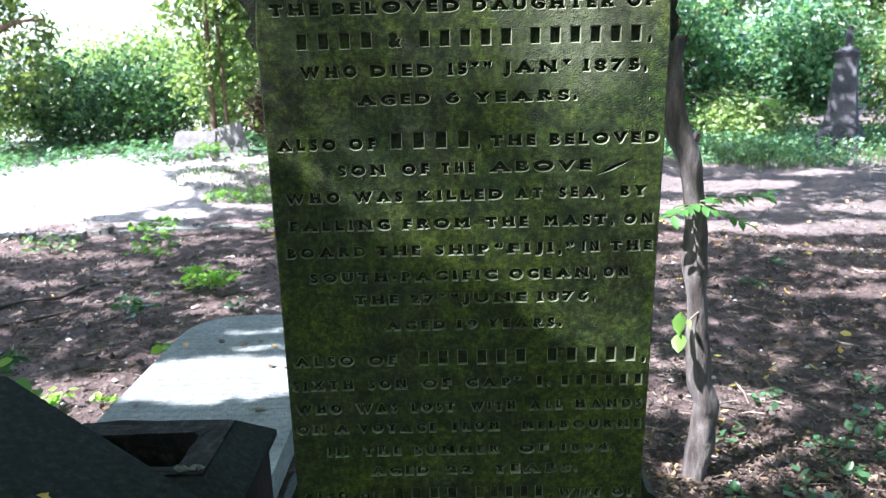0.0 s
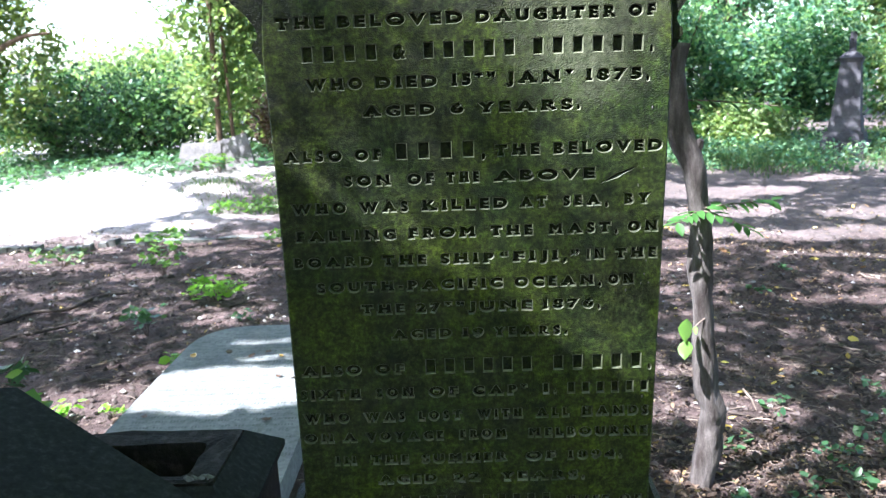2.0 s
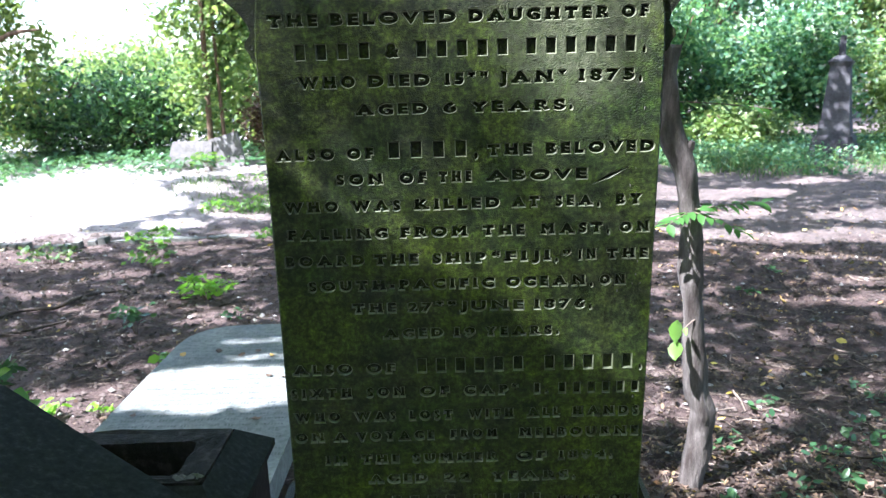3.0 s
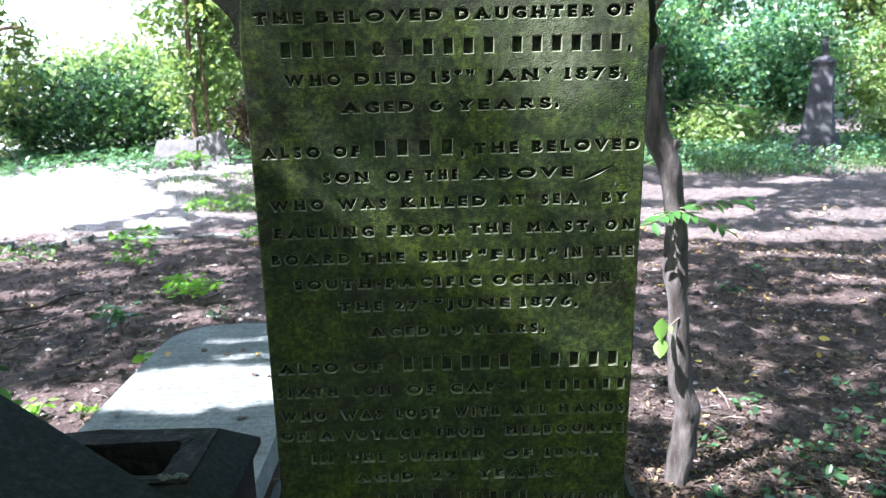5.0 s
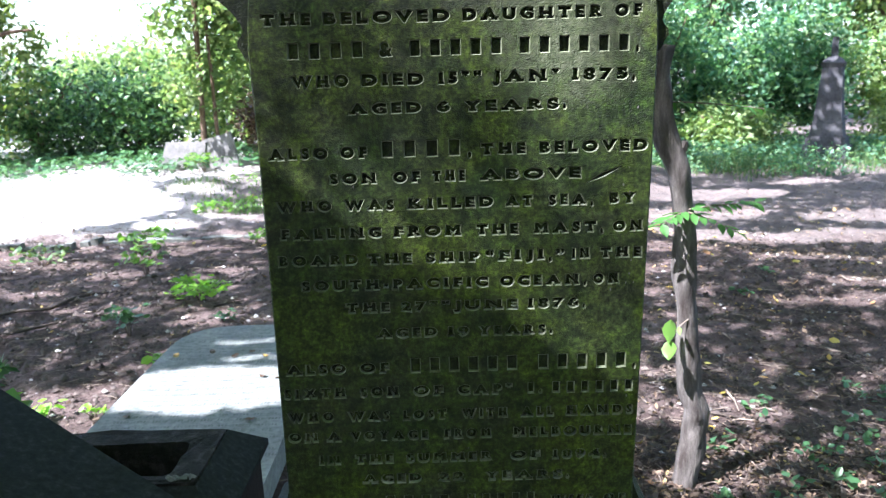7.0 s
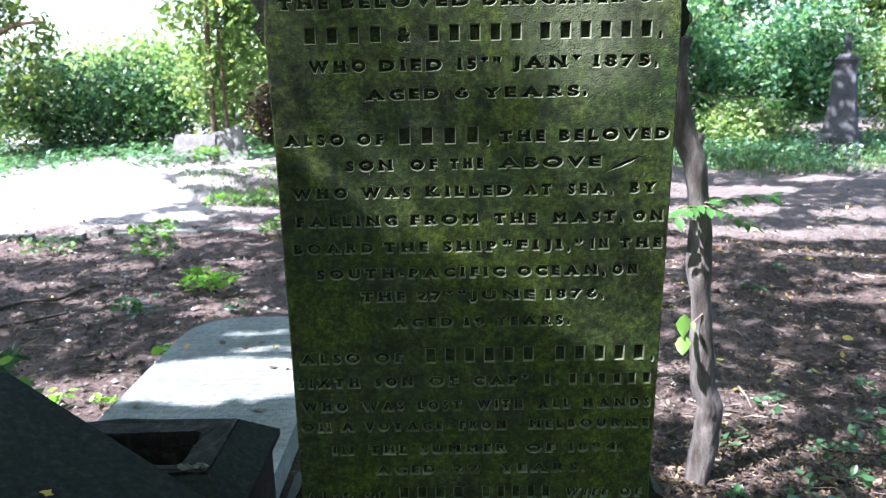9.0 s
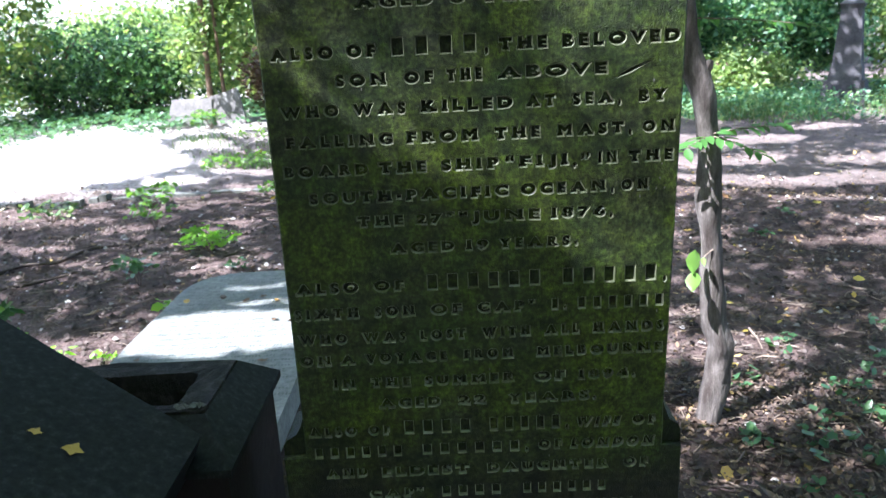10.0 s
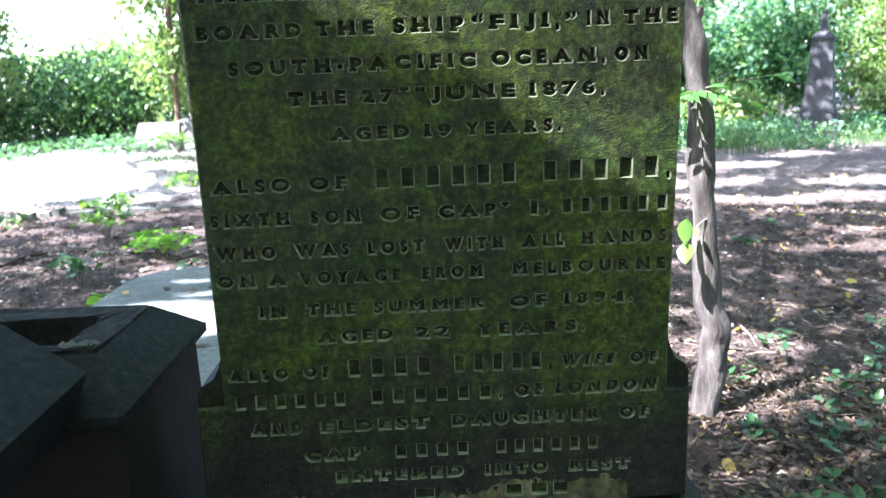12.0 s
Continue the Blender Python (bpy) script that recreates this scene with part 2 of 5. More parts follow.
# ---- mesh helpers ----
def obj(name, verts, faces, material, parent=None, label="", smooth=False):
    me = bpy.data.meshes.new(name)
    me.from_pydata([tuple(map(float, v)) for v in verts], [], [tuple(map(int, f)) for f in faces])
    me.materials.append(material)
    if smooth:
        for p in me.polygons:
            p.use_smooth = True
    me.update()
    ob = new(name, me)
    if parent:
        ob.parent = parent
        ob.matrix_parent_inverse = parent.matrix_basis.inverted()
    if label:
        ob["label"] = label
    return ob


def part(name, bm, material, parent=None, label="", smooth=False):
    me = bpy.data.meshes.new(name)
    bmesh.ops.recalc_face_normals(bm, faces=bm.faces)
    bm.to_mesh(me)
    bm.free()
    me.materials.append(material)
    if smooth:
        for p in me.polygons:
            p.use_smooth = True
    ob = new(name, me)
    if parent:
        ob.parent = parent
        ob.matrix_parent_inverse = parent.matrix_basis.inverted()
    if label:
        ob["label"] = label
    return ob


def thing(name, at, label, category, group="", kind=""):
    e = new(name)
    e.matrix_basis = Matrix.Translation(at)
    e.empty_display_size = 0.1
    return tagged(e, label, category, group, kind)


def prism(outline, a, b, axis="y"):
    """Outline of 2D points swept from a to b along y (outline in x, z) or z (outline in x, y)."""
    bm = bmesh.new()
    rings = []
    for d in (a, b):
        rings.append([bm.verts.new((u, d, v) if axis == "y" else (u, v, d)) for u, v in outline])
    n = len(outline)
    bm.faces.new(rings[0])
    bm.faces.new(rings[1][::-1])
    for i in range(n):
        bm.faces.new((rings[0][i], rings[1][i], rings[1][(i + 1) % n], rings[0][(i + 1) % n]))
    return bm


def soften(bm, width, segs=2):
    es = [e for e in bm.edges if len(e.link_faces) == 2 and e.calc_face_angle(0) > 0.5]
    bmesh.ops.bevel(bm, geom=es, offset=width, segments=segs, affect="EDGES", profile=0.5)
    return bm


def roughen(bm, cuts, amp, scale, seed=0.0):
    bmesh.ops.subdivide_edges(bm, edges=bm.edges[:], cuts=cuts, use_grid_fill=True)
    for v in bm.verts:
        v.co += Vector((noise.noise(v.co * scale + Vector((seed, 0, 0))), noise.noise(v.co * scale + Vector((0, seed + 7, 0))), noise.noise(v.co * scale + Vector((0, 3, seed))))) * amp
    return bm


def tube(points, radii, sides=10, seed=0.0, wobble=0.0):
    """Tapered limb through points."""
    verts, faces = [], []
    pts = [Vector(p) for p in points]
    for i, p in enumerate(pts):
        d = (pts[min(i + 1, len(pts) - 1)] - pts[max(i - 1, 0)]).normalized()
        u = d.cross(Vector((0.3, 1, 0.1))).normalized()
        w = d.cross(u)
        for k in range(sides):
            a = math.tau * k / sides
            r = radii[i] * (1 + wobble * noise.noise(p * 9 + Vector((math.cos(a), math.sin(a), seed)) * 1.5))
            verts.append(p + (u * math.cos(a) + w * math.sin(a)) * r)
    for i in range(len(pts) - 1):
        for k in range(sides):
            faces.append((i * sides + k, i * sides + (k + 1) % sides, (i + 1) * sides + (k + 1) % sides, (i + 1) * sides + k))
    faces.append(tuple(range(sides))[::-1])
    faces.append(tuple(range((len(pts) - 1) * sides, len(pts) * sides)))
    return verts, faces


def smooth_path(pts, radii, n):
    """Catmull-Rom through points with radii."""
    out, rr = [], []
    P = [Vector(p) for p in pts]
    for i in range(len(P) - 1):
        p0, p1, p2, p3 = P[max(i - 1, 0)], P[i], P[i + 1], P[min(i + 2, len(P) - 1)]
        for k in range(n):
            t = k / n
            out.append(0.5 * (2 * p1 + (p2 - p0) * t + (2 * p0 - 5 * p1 + 4 * p2 - p3) * t * t + (3 * p1 - p0 - 3 * p2 + p3) * t ** 3))
            rr.append(radii[i] * (1 - t) + radii[i + 1] * t)
    return out + [P[-1]], rr + [radii[-1]]


def leaves(pos, size, rng, flat=0.0, slim=0.5, fold=0.25):
    """Folded four-cornered leaves at the positions; flat 1 lays them level."""
    n = len(pos)
    nrm = rng.normal(size=(n, 3))
    nrm[:, 2] = np.abs(nrm[:, 2]) + 0.3
    nrm = nrm * (1 - flat) + np.array((0, 0, 1.0)) * flat + rng.normal(size=(n, 3)) * 0.18 * flat
    nrm /= np.linalg.norm(nrm, axis=1)[:, None]
    a = rng.normal(size=(n, 3))
    a -= nrm * (a * nrm).sum(1)[:, None]
    a /= np.linalg.norm(a, axis=1)[:, None]
    b = np.cross(nrm, a)
    s = (size * rng.uniform(0.6, 1.3, n))[:, None]
    v = np.empty((n, 4, 3))
    v[:, 0] = pos - a * s * 0.5
    v[:, 1] = pos + b * s * slim * 0.5 + nrm * s * fold * 0.4
    v[:, 2] = pos + a * s * 0.5 - nrm * s * fold * 0.3
    v[:, 3] = pos - b * s * slim * 0.5 + nrm * s * fold * 0.4
    k = np.arange(n)[:, None] * 4
    f = np.concatenate([k + np.array([[0, 1, 2]]), k + np.array([[0, 2, 3]])])
    return v.reshape(-1, 3), f


def oval_leaves(pos, size, rng, flat=0.0, slim=0.55, fold=0.25):
    """Oval leaves with a fold along the midrib and a curled tip."""
    n = len(pos)
    nrm = rng.normal(size=(n, 3))
    nrm[:, 2] = np.abs(nrm[:, 2]) + 0.3
    nrm = nrm * (1 - flat) + np.array((0, 0, 1.0)) * flat + rng.normal(size=(n, 3)) * 0.22 * flat
    nrm /= np.linalg.norm(nrm, axis=1)[:, None]
    a = rng.normal(size=(n, 3))
    a -= nrm * (a * nrm).sum(1)[:, None]
    a /= np.linalg.norm(a, axis=1)[:, None]
    b = np.cross(nrm, a)
    s = (size * rng.uniform(0.6, 1.3, n))[:, None]
    w = s * slim * rng.uniform(0.7, 1.2, (n, 1))
    curl = s * fold * rng.uniform(-0.3, 1.2, (n, 1))
    rows = [(-0.5, 0.0, 0.0), (-0.28, 0.42, 0.5), (0.12, 0.5, 0.45), (0.5, 0.0, 0.9), (0.12, -0.5, 0.45), (-0.28, -0.42, 0.5), (-0.1, 0.0, -0.05)]
    v = np.stack([pos + a * s * u + b * w * q + nrm * curl * h for u, q, h in rows], 1)
    k = np.arange(n)[:, None] * 7
    f = np.concatenate([k + np.array([[i, (i + 1) % 6, 6]]) for i in range(6)])
    return v.reshape(-1, 3), f


def fast(name, v, f, material, parent=None, label=""):
    """One mesh object out of vertex and triangle arrays."""
    me = bpy.data.meshes.new(name)
    me.vertices.add(len(v))
    me.vertices.foreach_set("co", np.asarray(v, dtype=np.float32).ravel())
    me.loops.add(len(f) * 3)
    me.loops.foreach_set("vertex_index", np.asarray(f, dtype=np.int32).ravel())
    me.polygons.add(len(f))
    me.polygons.foreach_set("loop_start", np.arange(len(f), dtype=np.int32) * 3)
    me.materials.append(material)
    me.update(calc_edges=True)
    ob = new(name, me)
    if parent:
        ob.parent = parent
        ob.matrix_parent_inverse = parent.matrix_basis.inverted()
    if label:
        ob["label"] = label
    return ob


def clumps(rng, centre, radii, n_clump, per, spread, hollow=0.35):
    """Leaf positions in small clumps filling an uneven ellipsoid."""
    d = rng.normal(size=(n_clump, 3))
    d /= np.linalg.norm(d, axis=1)[:, None]
    r = hollow + (1 - hollow) * rng.random(n_clump) ** 0.6
    r *= 0.75 + 0.45 * np.sin(d[:, 0] * 4 + centre[0]) * np.cos(d[:, 2] * 5 + centre[1]) + 0.2 * rng.random(n_clump)
    c = np.array(centre) + d * r[:, None] * np.array(radii)
    return (c[:, None, :] + rng.normal(size=(n_clump, per, 3)) * spread).reshape(-1, 3)


# ---- ground ----
KNOTS = [(1.5, 1.6, 0.0), (1.65, 1.5, -0.04), (1.9, 3.4, 0.02), (3.7, 6.0, -0.1), (6.1, 11.2, -0.1), (0.82, 1.13, 0.05), (0.85, 0.85, -0.03), (2.2, 2.5, -0.04),
         (-1.75, 2.45, 0.21), (-2.17, 3.8, 0.18), (-2.38, 3.3, 0.14), (-2.1, 2.28, 0.15), (-1.85, 1.9, 0.16), (-2.97, 4.92, 0.12), (-2.57, 4.7, 0.16), (-1.5, 3.1, 0.2),
         (-3.4, 8.7, 0.30), (-1.0, 1.6, 0.27), (-0.9, 0.9, 0.25), (-3.4, 5.1, 0.1), (0.2, -1.3, -0.1), (0, 0.6, 0.12), (0, 5, 0.1), (-6, 7, 0.2), (0, 9, 0.15), (-1.2, 0.2, 0.2)]
KN = np.array(KNOTS)


RELIEF = [(s, a, np.random.RandomState(int(s)).uniform(0, 6, (7, 3))) for s, a in ((5.0, 0.012), (13.0, 0.010), (31.0, 0.006))]


def ground_z(x, y):
    x, y = np.asarray(x, float), np.asarray(y, float)
    d2 = (x[..., None] - KN[:, 0]) ** 2 + (y[..., None] - KN[:, 1]) ** 2
    s = 0.45 + 0.05 * np.hypot(x, y - 2)[..., None]
    w = np.exp(-d2 / (2 * s * s)) + 1e-6 / (1 + d2)
    z = (w * KN[:, 2]).sum(-1) / w.sum(-1)
    z = z + 0.014 * np.sin(x * 3.1 + np.sin(y * 2.3) * 1.4) * np.cos(y * 2.7 + x * 0.8)
    for s, a, ph in RELIEF:
        for k in range(7):
            th = ph[k, 0]
            z = z + a * 0.4 * np.sin((x * math.cos(th) + y * math.sin(th)) * s * (0.7 + 0.1 * k) + ph[k, 1]) * np.sin((y * math.cos(th) - x * math.sin(th)) * s * 0.8 + ph[k, 2])
    return z


def gz(x, y):
    return float(ground_z(np.array(x), np.array(y)))


def axis_steps(lo, hi, fine, far):
    inner = np.arange(lo, hi + 1e-6, fine)
    grow = np.cumsum(fine * 1.35 ** np.arange(1, 40))
    grow = grow[grow < far]
    return np.concatenate([lo - grow[::-1], inner, hi + grow])


def build_ground():
    xs, ys = axis_steps(-4.5, 6.0, 0.04, 400), axis_steps(-1.6, 9.0, 0.04, 400)
    X, Y = np.meshgrid(xs, ys)
    Z = ground_z(X, Y)
    ny, nx = X.shape
    v = np.stack([X, Y, Z], -1).reshape(-1, 3)
    i = (np.arange(ny - 1)[:, None] * nx + np.arange(nx - 1)[None]).ravel()
    f = np.concatenate([np.stack([i, i + 1, i + nx + 1], 1), np.stack([i, i + nx + 1, i + nx], 1)])
    g = fast("ground", v, f, M_SOIL)
    for p in g.data.polygons:
        p.use_smooth = True
    return tagged(g, "bare brown woodland soil with dry litter", "ground", kind="structure")


build_ground()

# ---- headstone ----
import functools
from mathutils import geometry

# baseline, cap height, words with their left and right ends; "#n" is a name of n letters shown as bars, "~" raises, "^" enlarges, "/" slants
DAUGHTER_LINES = [
    (1.587, 0.0235, [("THE", -0.330, -0.242), ("BELOVED", -0.223, -0.004), ("DAUGHTER", 0.016, 0.258), ("OF", 0.277, 0.325)]),
    (1.531, 0.0285, [("#4", -0.293, -0.150), ("&", -0.130, -0.105), ("#5", -0.081, 0.089), ("#6,", 0.109, 0.322)]),
    (1.482, 0.0240, [("WHO", -0.284, -0.183), ("DIED", -0.163, -0.052), ("15~TH", -0.029, 0.050), ("JAN~Y", 0.067, 0.186), ("1875,", 0.204, 0.317)]),
    (1.434, 0.0225, [("AGED", -0.188, -0.058), ("6", -0.033, -0.007), ("YEARS.", 0.016, 0.197)]),
]
SON_LINES = [
    (1.357, 0.0240, [("ALSO", -0.335, -0.227), ("OF", -0.207, -0.157), ("^#4,", -0.139, 0.029), ("THE", 0.044, 0.126), ("BELOVED", 0.148, 0.343)]),
    (1.311, 0.0235, [("SON", -0.229, -0.142), ("OF", -0.115, -0.064), ("THE", -0.044, 0.017), ("ABOVE", 0.041, 0.225)]),
    (1.262, 0.0235, [("WHO", -0.327, -0.226), ("WAS", -0.204, -0.113), ("KILLED", -0.091, 0.067), ("AT", 0.087, 0.138), ("SEA,", 0.165, 0.246), ("BY", 0.275, 0.323)]),
    (1.211, 0.0235, [("FALLING", -0.325, -0.138), ("FROM", -0.118, 0.008), ("THE", 0.033, 0.112), ("MAST,", 0.138, 0.265), ("ON", 0.282, 0.339)]),
    (1.161, 0.0235, [("BOARD", -0.332, -0.184), ("THE", -0.168, -0.084), ("SHIP", -0.060, 0.040), ("\u201cFIJI,\u201d", 0.049, 0.196), ("IN", 0.208, 0.243), ("THE", 0.260, 0.339)]),
    (1.112, 0.0235, [("SOUTH-PACIFIC", -0.293, 0.056), ("OCEAN,", 0.075, 0.236), ("ON", 0.248, 0.298)]),
    (1.068, 0.0230, [("THE", -0.213, -0.129), ("27~TH", -0.110, -0.016), ("JUNE", -0.012, 0.110), ("1876,", 0.126, 0.236)]),
    (1.017, 0.0225, [("AGED", -0.158, -0.042), ("19", -0.025, 0.018), ("YEARS.", 0.035, 0.173)]),
]
SIXTH_SON_LINES = [
    (0.947, 0.0240, [("ALSO", -0.334, -0.218), ("OF", -0.193, -0.136), ("^#6", -0.102, 0.113), ("^#5,", 0.141, 0.338)]),
    (0.898, 0.0240, [("SIXTH", -0.341, -0.221), ("SON", -0.195, -0.119), ("OF", -0.093, -0.034), ("CAP~T", -0.008, 0.098), ("#1.", 0.124, 0.152), ("#6", 0.170, 0.338)]),
    (0.849, 0.0235, [("WHO", -0.337, -0.247), ("WAS", -0.220, -0.139), ("LOST", -0.115, -0.029), ("WITH", -0.001, 0.089), ("ALL", 0.113, 0.178), ("HANDS", 0.200, 0.339)]),
    (0.807, 0.0230, [("ON", -0.340, -0.280), ("A", -0.265, -0.235), ("VOYAGE", -0.218, -0.066), ("FROM", -0.037, 0.057), ("MELBOURNE", 0.097, 0.334)]),
    (0.758, 0.0225, [("IN", -0.283, -0.239), ("THE", -0.212, -0.136), ("SUMMER", -0.112, 0.057), ("OF", 0.092, 0.152), ("1894.", 0.174, 0.280)]),
    (0.715, 0.0230, [("AGED", -0.200, -0.082), ("22", -0.051, 0.003), ("YEARS.", 0.042, 0.208)]),
]
WIFE_LINES = [
    (0.659, 0.0230, [("ALSO", -0.338, -0.245), ("OF", -0.224, -0.182), ("^#4", -0.161, -0.024), ("^#5,", 0.003, 0.156), ("/WIFE", 0.169, 0.253), ("OF", 0.276, 0.321)]),
    (0.614, 0.0235, [("#6", -0.335, -0.158), ("#6,", -0.128, 0.080), ("OF", 0.098, 0.144), ("/LONDON", 0.159, 0.319)]),
    (0.569, 0.0230, [("AND", -0.312, -0.231), ("ELDEST", -0.205, -0.034), ("DAUGHTER", -0.001, 0.233), ("OF", 0.260, 0.309)]),
    (0.521, 0.0230, [("CAP~T", -0.232, -0.125), ("#4", -0.095, 0.029), ("#6", 0.064, 0.232)]),
    (0.483, 0.0215, [("ENTERED", -0.187, 0.016), ("INTO", 0.048, 0.150), ("REST", 0.181, 0.280)]),
]


CAP = 0.729   # cap height of the built-in font at size 1
STROKE = 0.0036   # half of what the cut widens each stroke


def slab_serifs(loop, ch):
    """The outline with short slabs at the ends of its stems."""
    n, s, th = len(loop), 0.062, 0.018
    ends = []
    for i in range(n):
        a, b, p, q = loop[i], loop[(i + 1) % n], loop[i - 1], loop[(i + 2) % n]
        low, high = abs(a[1]) < 0.02, abs(a[1] - CAP) < 0.02
        ends.append(abs(a[1] - b[1]) < 0.004 and 0.05 < abs(a[0] - b[0]) < 0.21 and (low or high) and not (high and ch in "A") and not (low and ch in "VW")
                    and abs(p[1] - a[1]) >= 0.1 and abs(q[1] - b[1]) >= 0.1)
    out = []
    for i in range(n):
        a, b, p, q = loop[i], loop[(i + 1) % n], loop[i - 1], loop[(i + 2) % n]
        if ends[i]:
            d = 1 if b[0] > a[0] else -1
            y1 = a[1] + (th if abs(a[1]) < 0.02 else -th)
            ta, tb = (y1 - a[1]) / (p[1] - a[1]), (y1 - b[1]) / (q[1] - b[1])
            out += [(a[0] + (p[0] - a[0]) * ta, y1), (a[0] - d * s, y1), (a[0] - d * s, a[1]), (b[0] + d * s, a[1]), (b[0] + d * s, y1), (b[0] + (q[0] - b[0]) * tb, y1)]
        elif not ends[i - 1]:
            out.append(a)
    return out


@functools.lru_cache(None)
def glyph_loops(ch):
    """Outline of a capital in the built-in font, at size 1, with slab ends, as closed polylines, and its width."""
    cu = bpy.data.curves.new("letter", "FONT")
    cu.body, cu.size = ch, 1.0
    ob = new("letter", cu)
    dg = bpy.context.evaluated_depsgraph_get()
    shape = ob.evaluated_get(dg).to_curve(dg)
    loops = []
    for sp in shape.splines:
        bp = list(sp.bezier_points)
        if not bp:
            continue
        loop = []
        for i, p in enumerate(bp):
            q = bp[(i + 1) % len(bp)]
            straight = (p.handle_right - p.co).cross(q.co - p.co).length < 1e-4 and (q.handle_left - q.co).cross(p.co - q.co).length < 1e-4
            for k in range(1 if straight else 4):
                t = k / 4
                c = p.co * (1 - t) ** 3 + p.handle_right * 3 * t * (1 - t) ** 2 + q.handle_left * 3 * t * t * (1 - t) + q.co * t ** 3
                loop.append((c.x, c.y))
        loops.append(slab_serifs(clean(loop), ch) if ch.isalnum() else loop)
    ob.evaluated_get(dg).to_curve_clear()
    bpy.data.objects.remove(ob)
    bpy.data.curves.remove(cu)
    xs = [x for l in loops for x, _ in l]
    return [[(x - min(xs), y) for x, y in l] for l in loops], max(xs) - min(xs)


def word_letters(word):
    """The word's letters as (outlines, weight of width, rise, scale), sized to the line's capitals."""
    out, j = [], 0
    up = 0
    while j < len(word):
        ch = word[j]
        if ch == "#":
            out += [("bar", 0.74, 0.0, 1.0)] * int(word[j + 1])
            j += 2
            continue
        if ch == "~":
            up = 1
        else:
            w = glyph_loops(ch)[1]
            rise, sc = (0.40, 0.60) if up else (0.0, 1.0)
            out.append((ch, (w + 0.14) * sc if ch.isalnum() else w + 0.06, rise, sc))
        j += 1
    return out


def letter_on_face(ch, x0, x1, z0, z1, lean):
    """Outlines of one letter in its box, drawn in by the widening of the cut."""
    g = STROKE
    if ch == "bar":
        loops, w = [[(0.24, 0), (0.76, 0), (0.76, CAP), (0.24, CAP)]], 1.0
    else:
        loops, w = glyph_loops(ch)
    k = max(x1 - x0 - 2 * g, 0.0006) / w
    q = (z1 - z0 - 2 * g) / CAP
    low = min(0.0, min(y for l in loops for _, y in l)) if ch in ",;" else 0.0
    return [[(x0 + g + px * k + lean * py * q, z0 + g + py * q + low * 0.02) for px, py in l] for l in loops]


def inscription_words():
    """Letters as lists of closed loops on the face."""
    done = []
    rs = random.Random(8)
    for base, cap, words in DAUGHTER_LINES + SON_LINES + SIXTH_SON_LINES + WIFE_LINES:
        for word, xl, xr in words:
            xl, xr = max(xl, -0.342), min(xr, 0.327 + (base - 0.7) * 0.024)
            lean = 0.22 if word[0] == "/" else 0.0
            tall = cap * (1.28 if word[0] == "^" else 1.0)
            letters = word_letters(word.lstrip("^/"))
            gap = 0.0052
            k = (xr - xl - gap * (len(letters) - 1)) / sum(w for _, w, _, _ in letters)
            x = xl
            for ch, w, rise, sc in letters:
                z = base + rise * tall + rs.uniform(-0.0004, 0.0004)
                done.append(letter_on_face(ch, x, x + w * k, z, z + tall * sc, lean))
                x += w * k + gap
    # three worn marks of the last line
    for a, b in ((-0.06, -0.035), (0.085, 0.105), (0.125, 0.145), (0.16, 0.178)):
        done.append([[(a, 0.449), (b, 0.449), (b, 0.463), (a, 0.463)]])
    # an old scratch
    done.append([[(0.232, 1.302), (0.262, 1.3150), (0.302, 1.334), (0.262, 1.3175)]])
    return done


def area(loop):
    return 0.5 * sum(a[0] * b[1] - b[0] * a[1] for a, b in zip(loop, loop[1:] + loop[:1]))


def grown(loop, d, sign):
    """The loop moved outwards by d (inwards where its winding is opposite to sign)."""
    pts = [Vector(p) for p in loop]
    out, n = [], len(pts)
    for i in range(n):
        a, b = pts[i] - pts[i - 1], pts[(i + 1) % n] - pts[i]
        if a.length < 1e-7 or b.length < 1e-7:
            out.append(tuple(pts[i]))
            continue
        na, nb = Vector((a.y, -a.x)).normalized(), Vector((b.y, -b.x)).normalized()
        m = na + nb
        m = m / max(m.length_squared / 2, 0.6) if m.length > 1e-6 else na
        out.append(tuple(pts[i] + m * d * sign))
    return out


def clean(loop):
    out = []
    for p in loop:
        if not out or math.hypot(p[0] - out[-1][0], p[1] - out[-1][1]) > 2e-4:
            out.append(p)
    if math.hypot(out[0][0] - out[-1][0], out[0][1] - out[-1][1]) < 2e-4:
        out.pop()
    return out


def turns(q, loops):
    """Winding number of the loops round each of the points."""
    n = np.zeros(len(q), int)
    for l in loops:
        a = np.array(l)
        b = np.roll(a, -1, axis=0)
        for (ax, ay), (bx, by) in zip(a, b):
            left = (bx - ax) * (q[:, 1] - ay) - (q[:, 0] - ax) * (by - ay)
            n += ((ay <= q[:, 1]) & (by > q[:, 1]) & (left > 0)).astype(int) - ((ay > q[:, 1]) & (by <= q[:, 1]) & (left < 0)).astype(int)
    return n


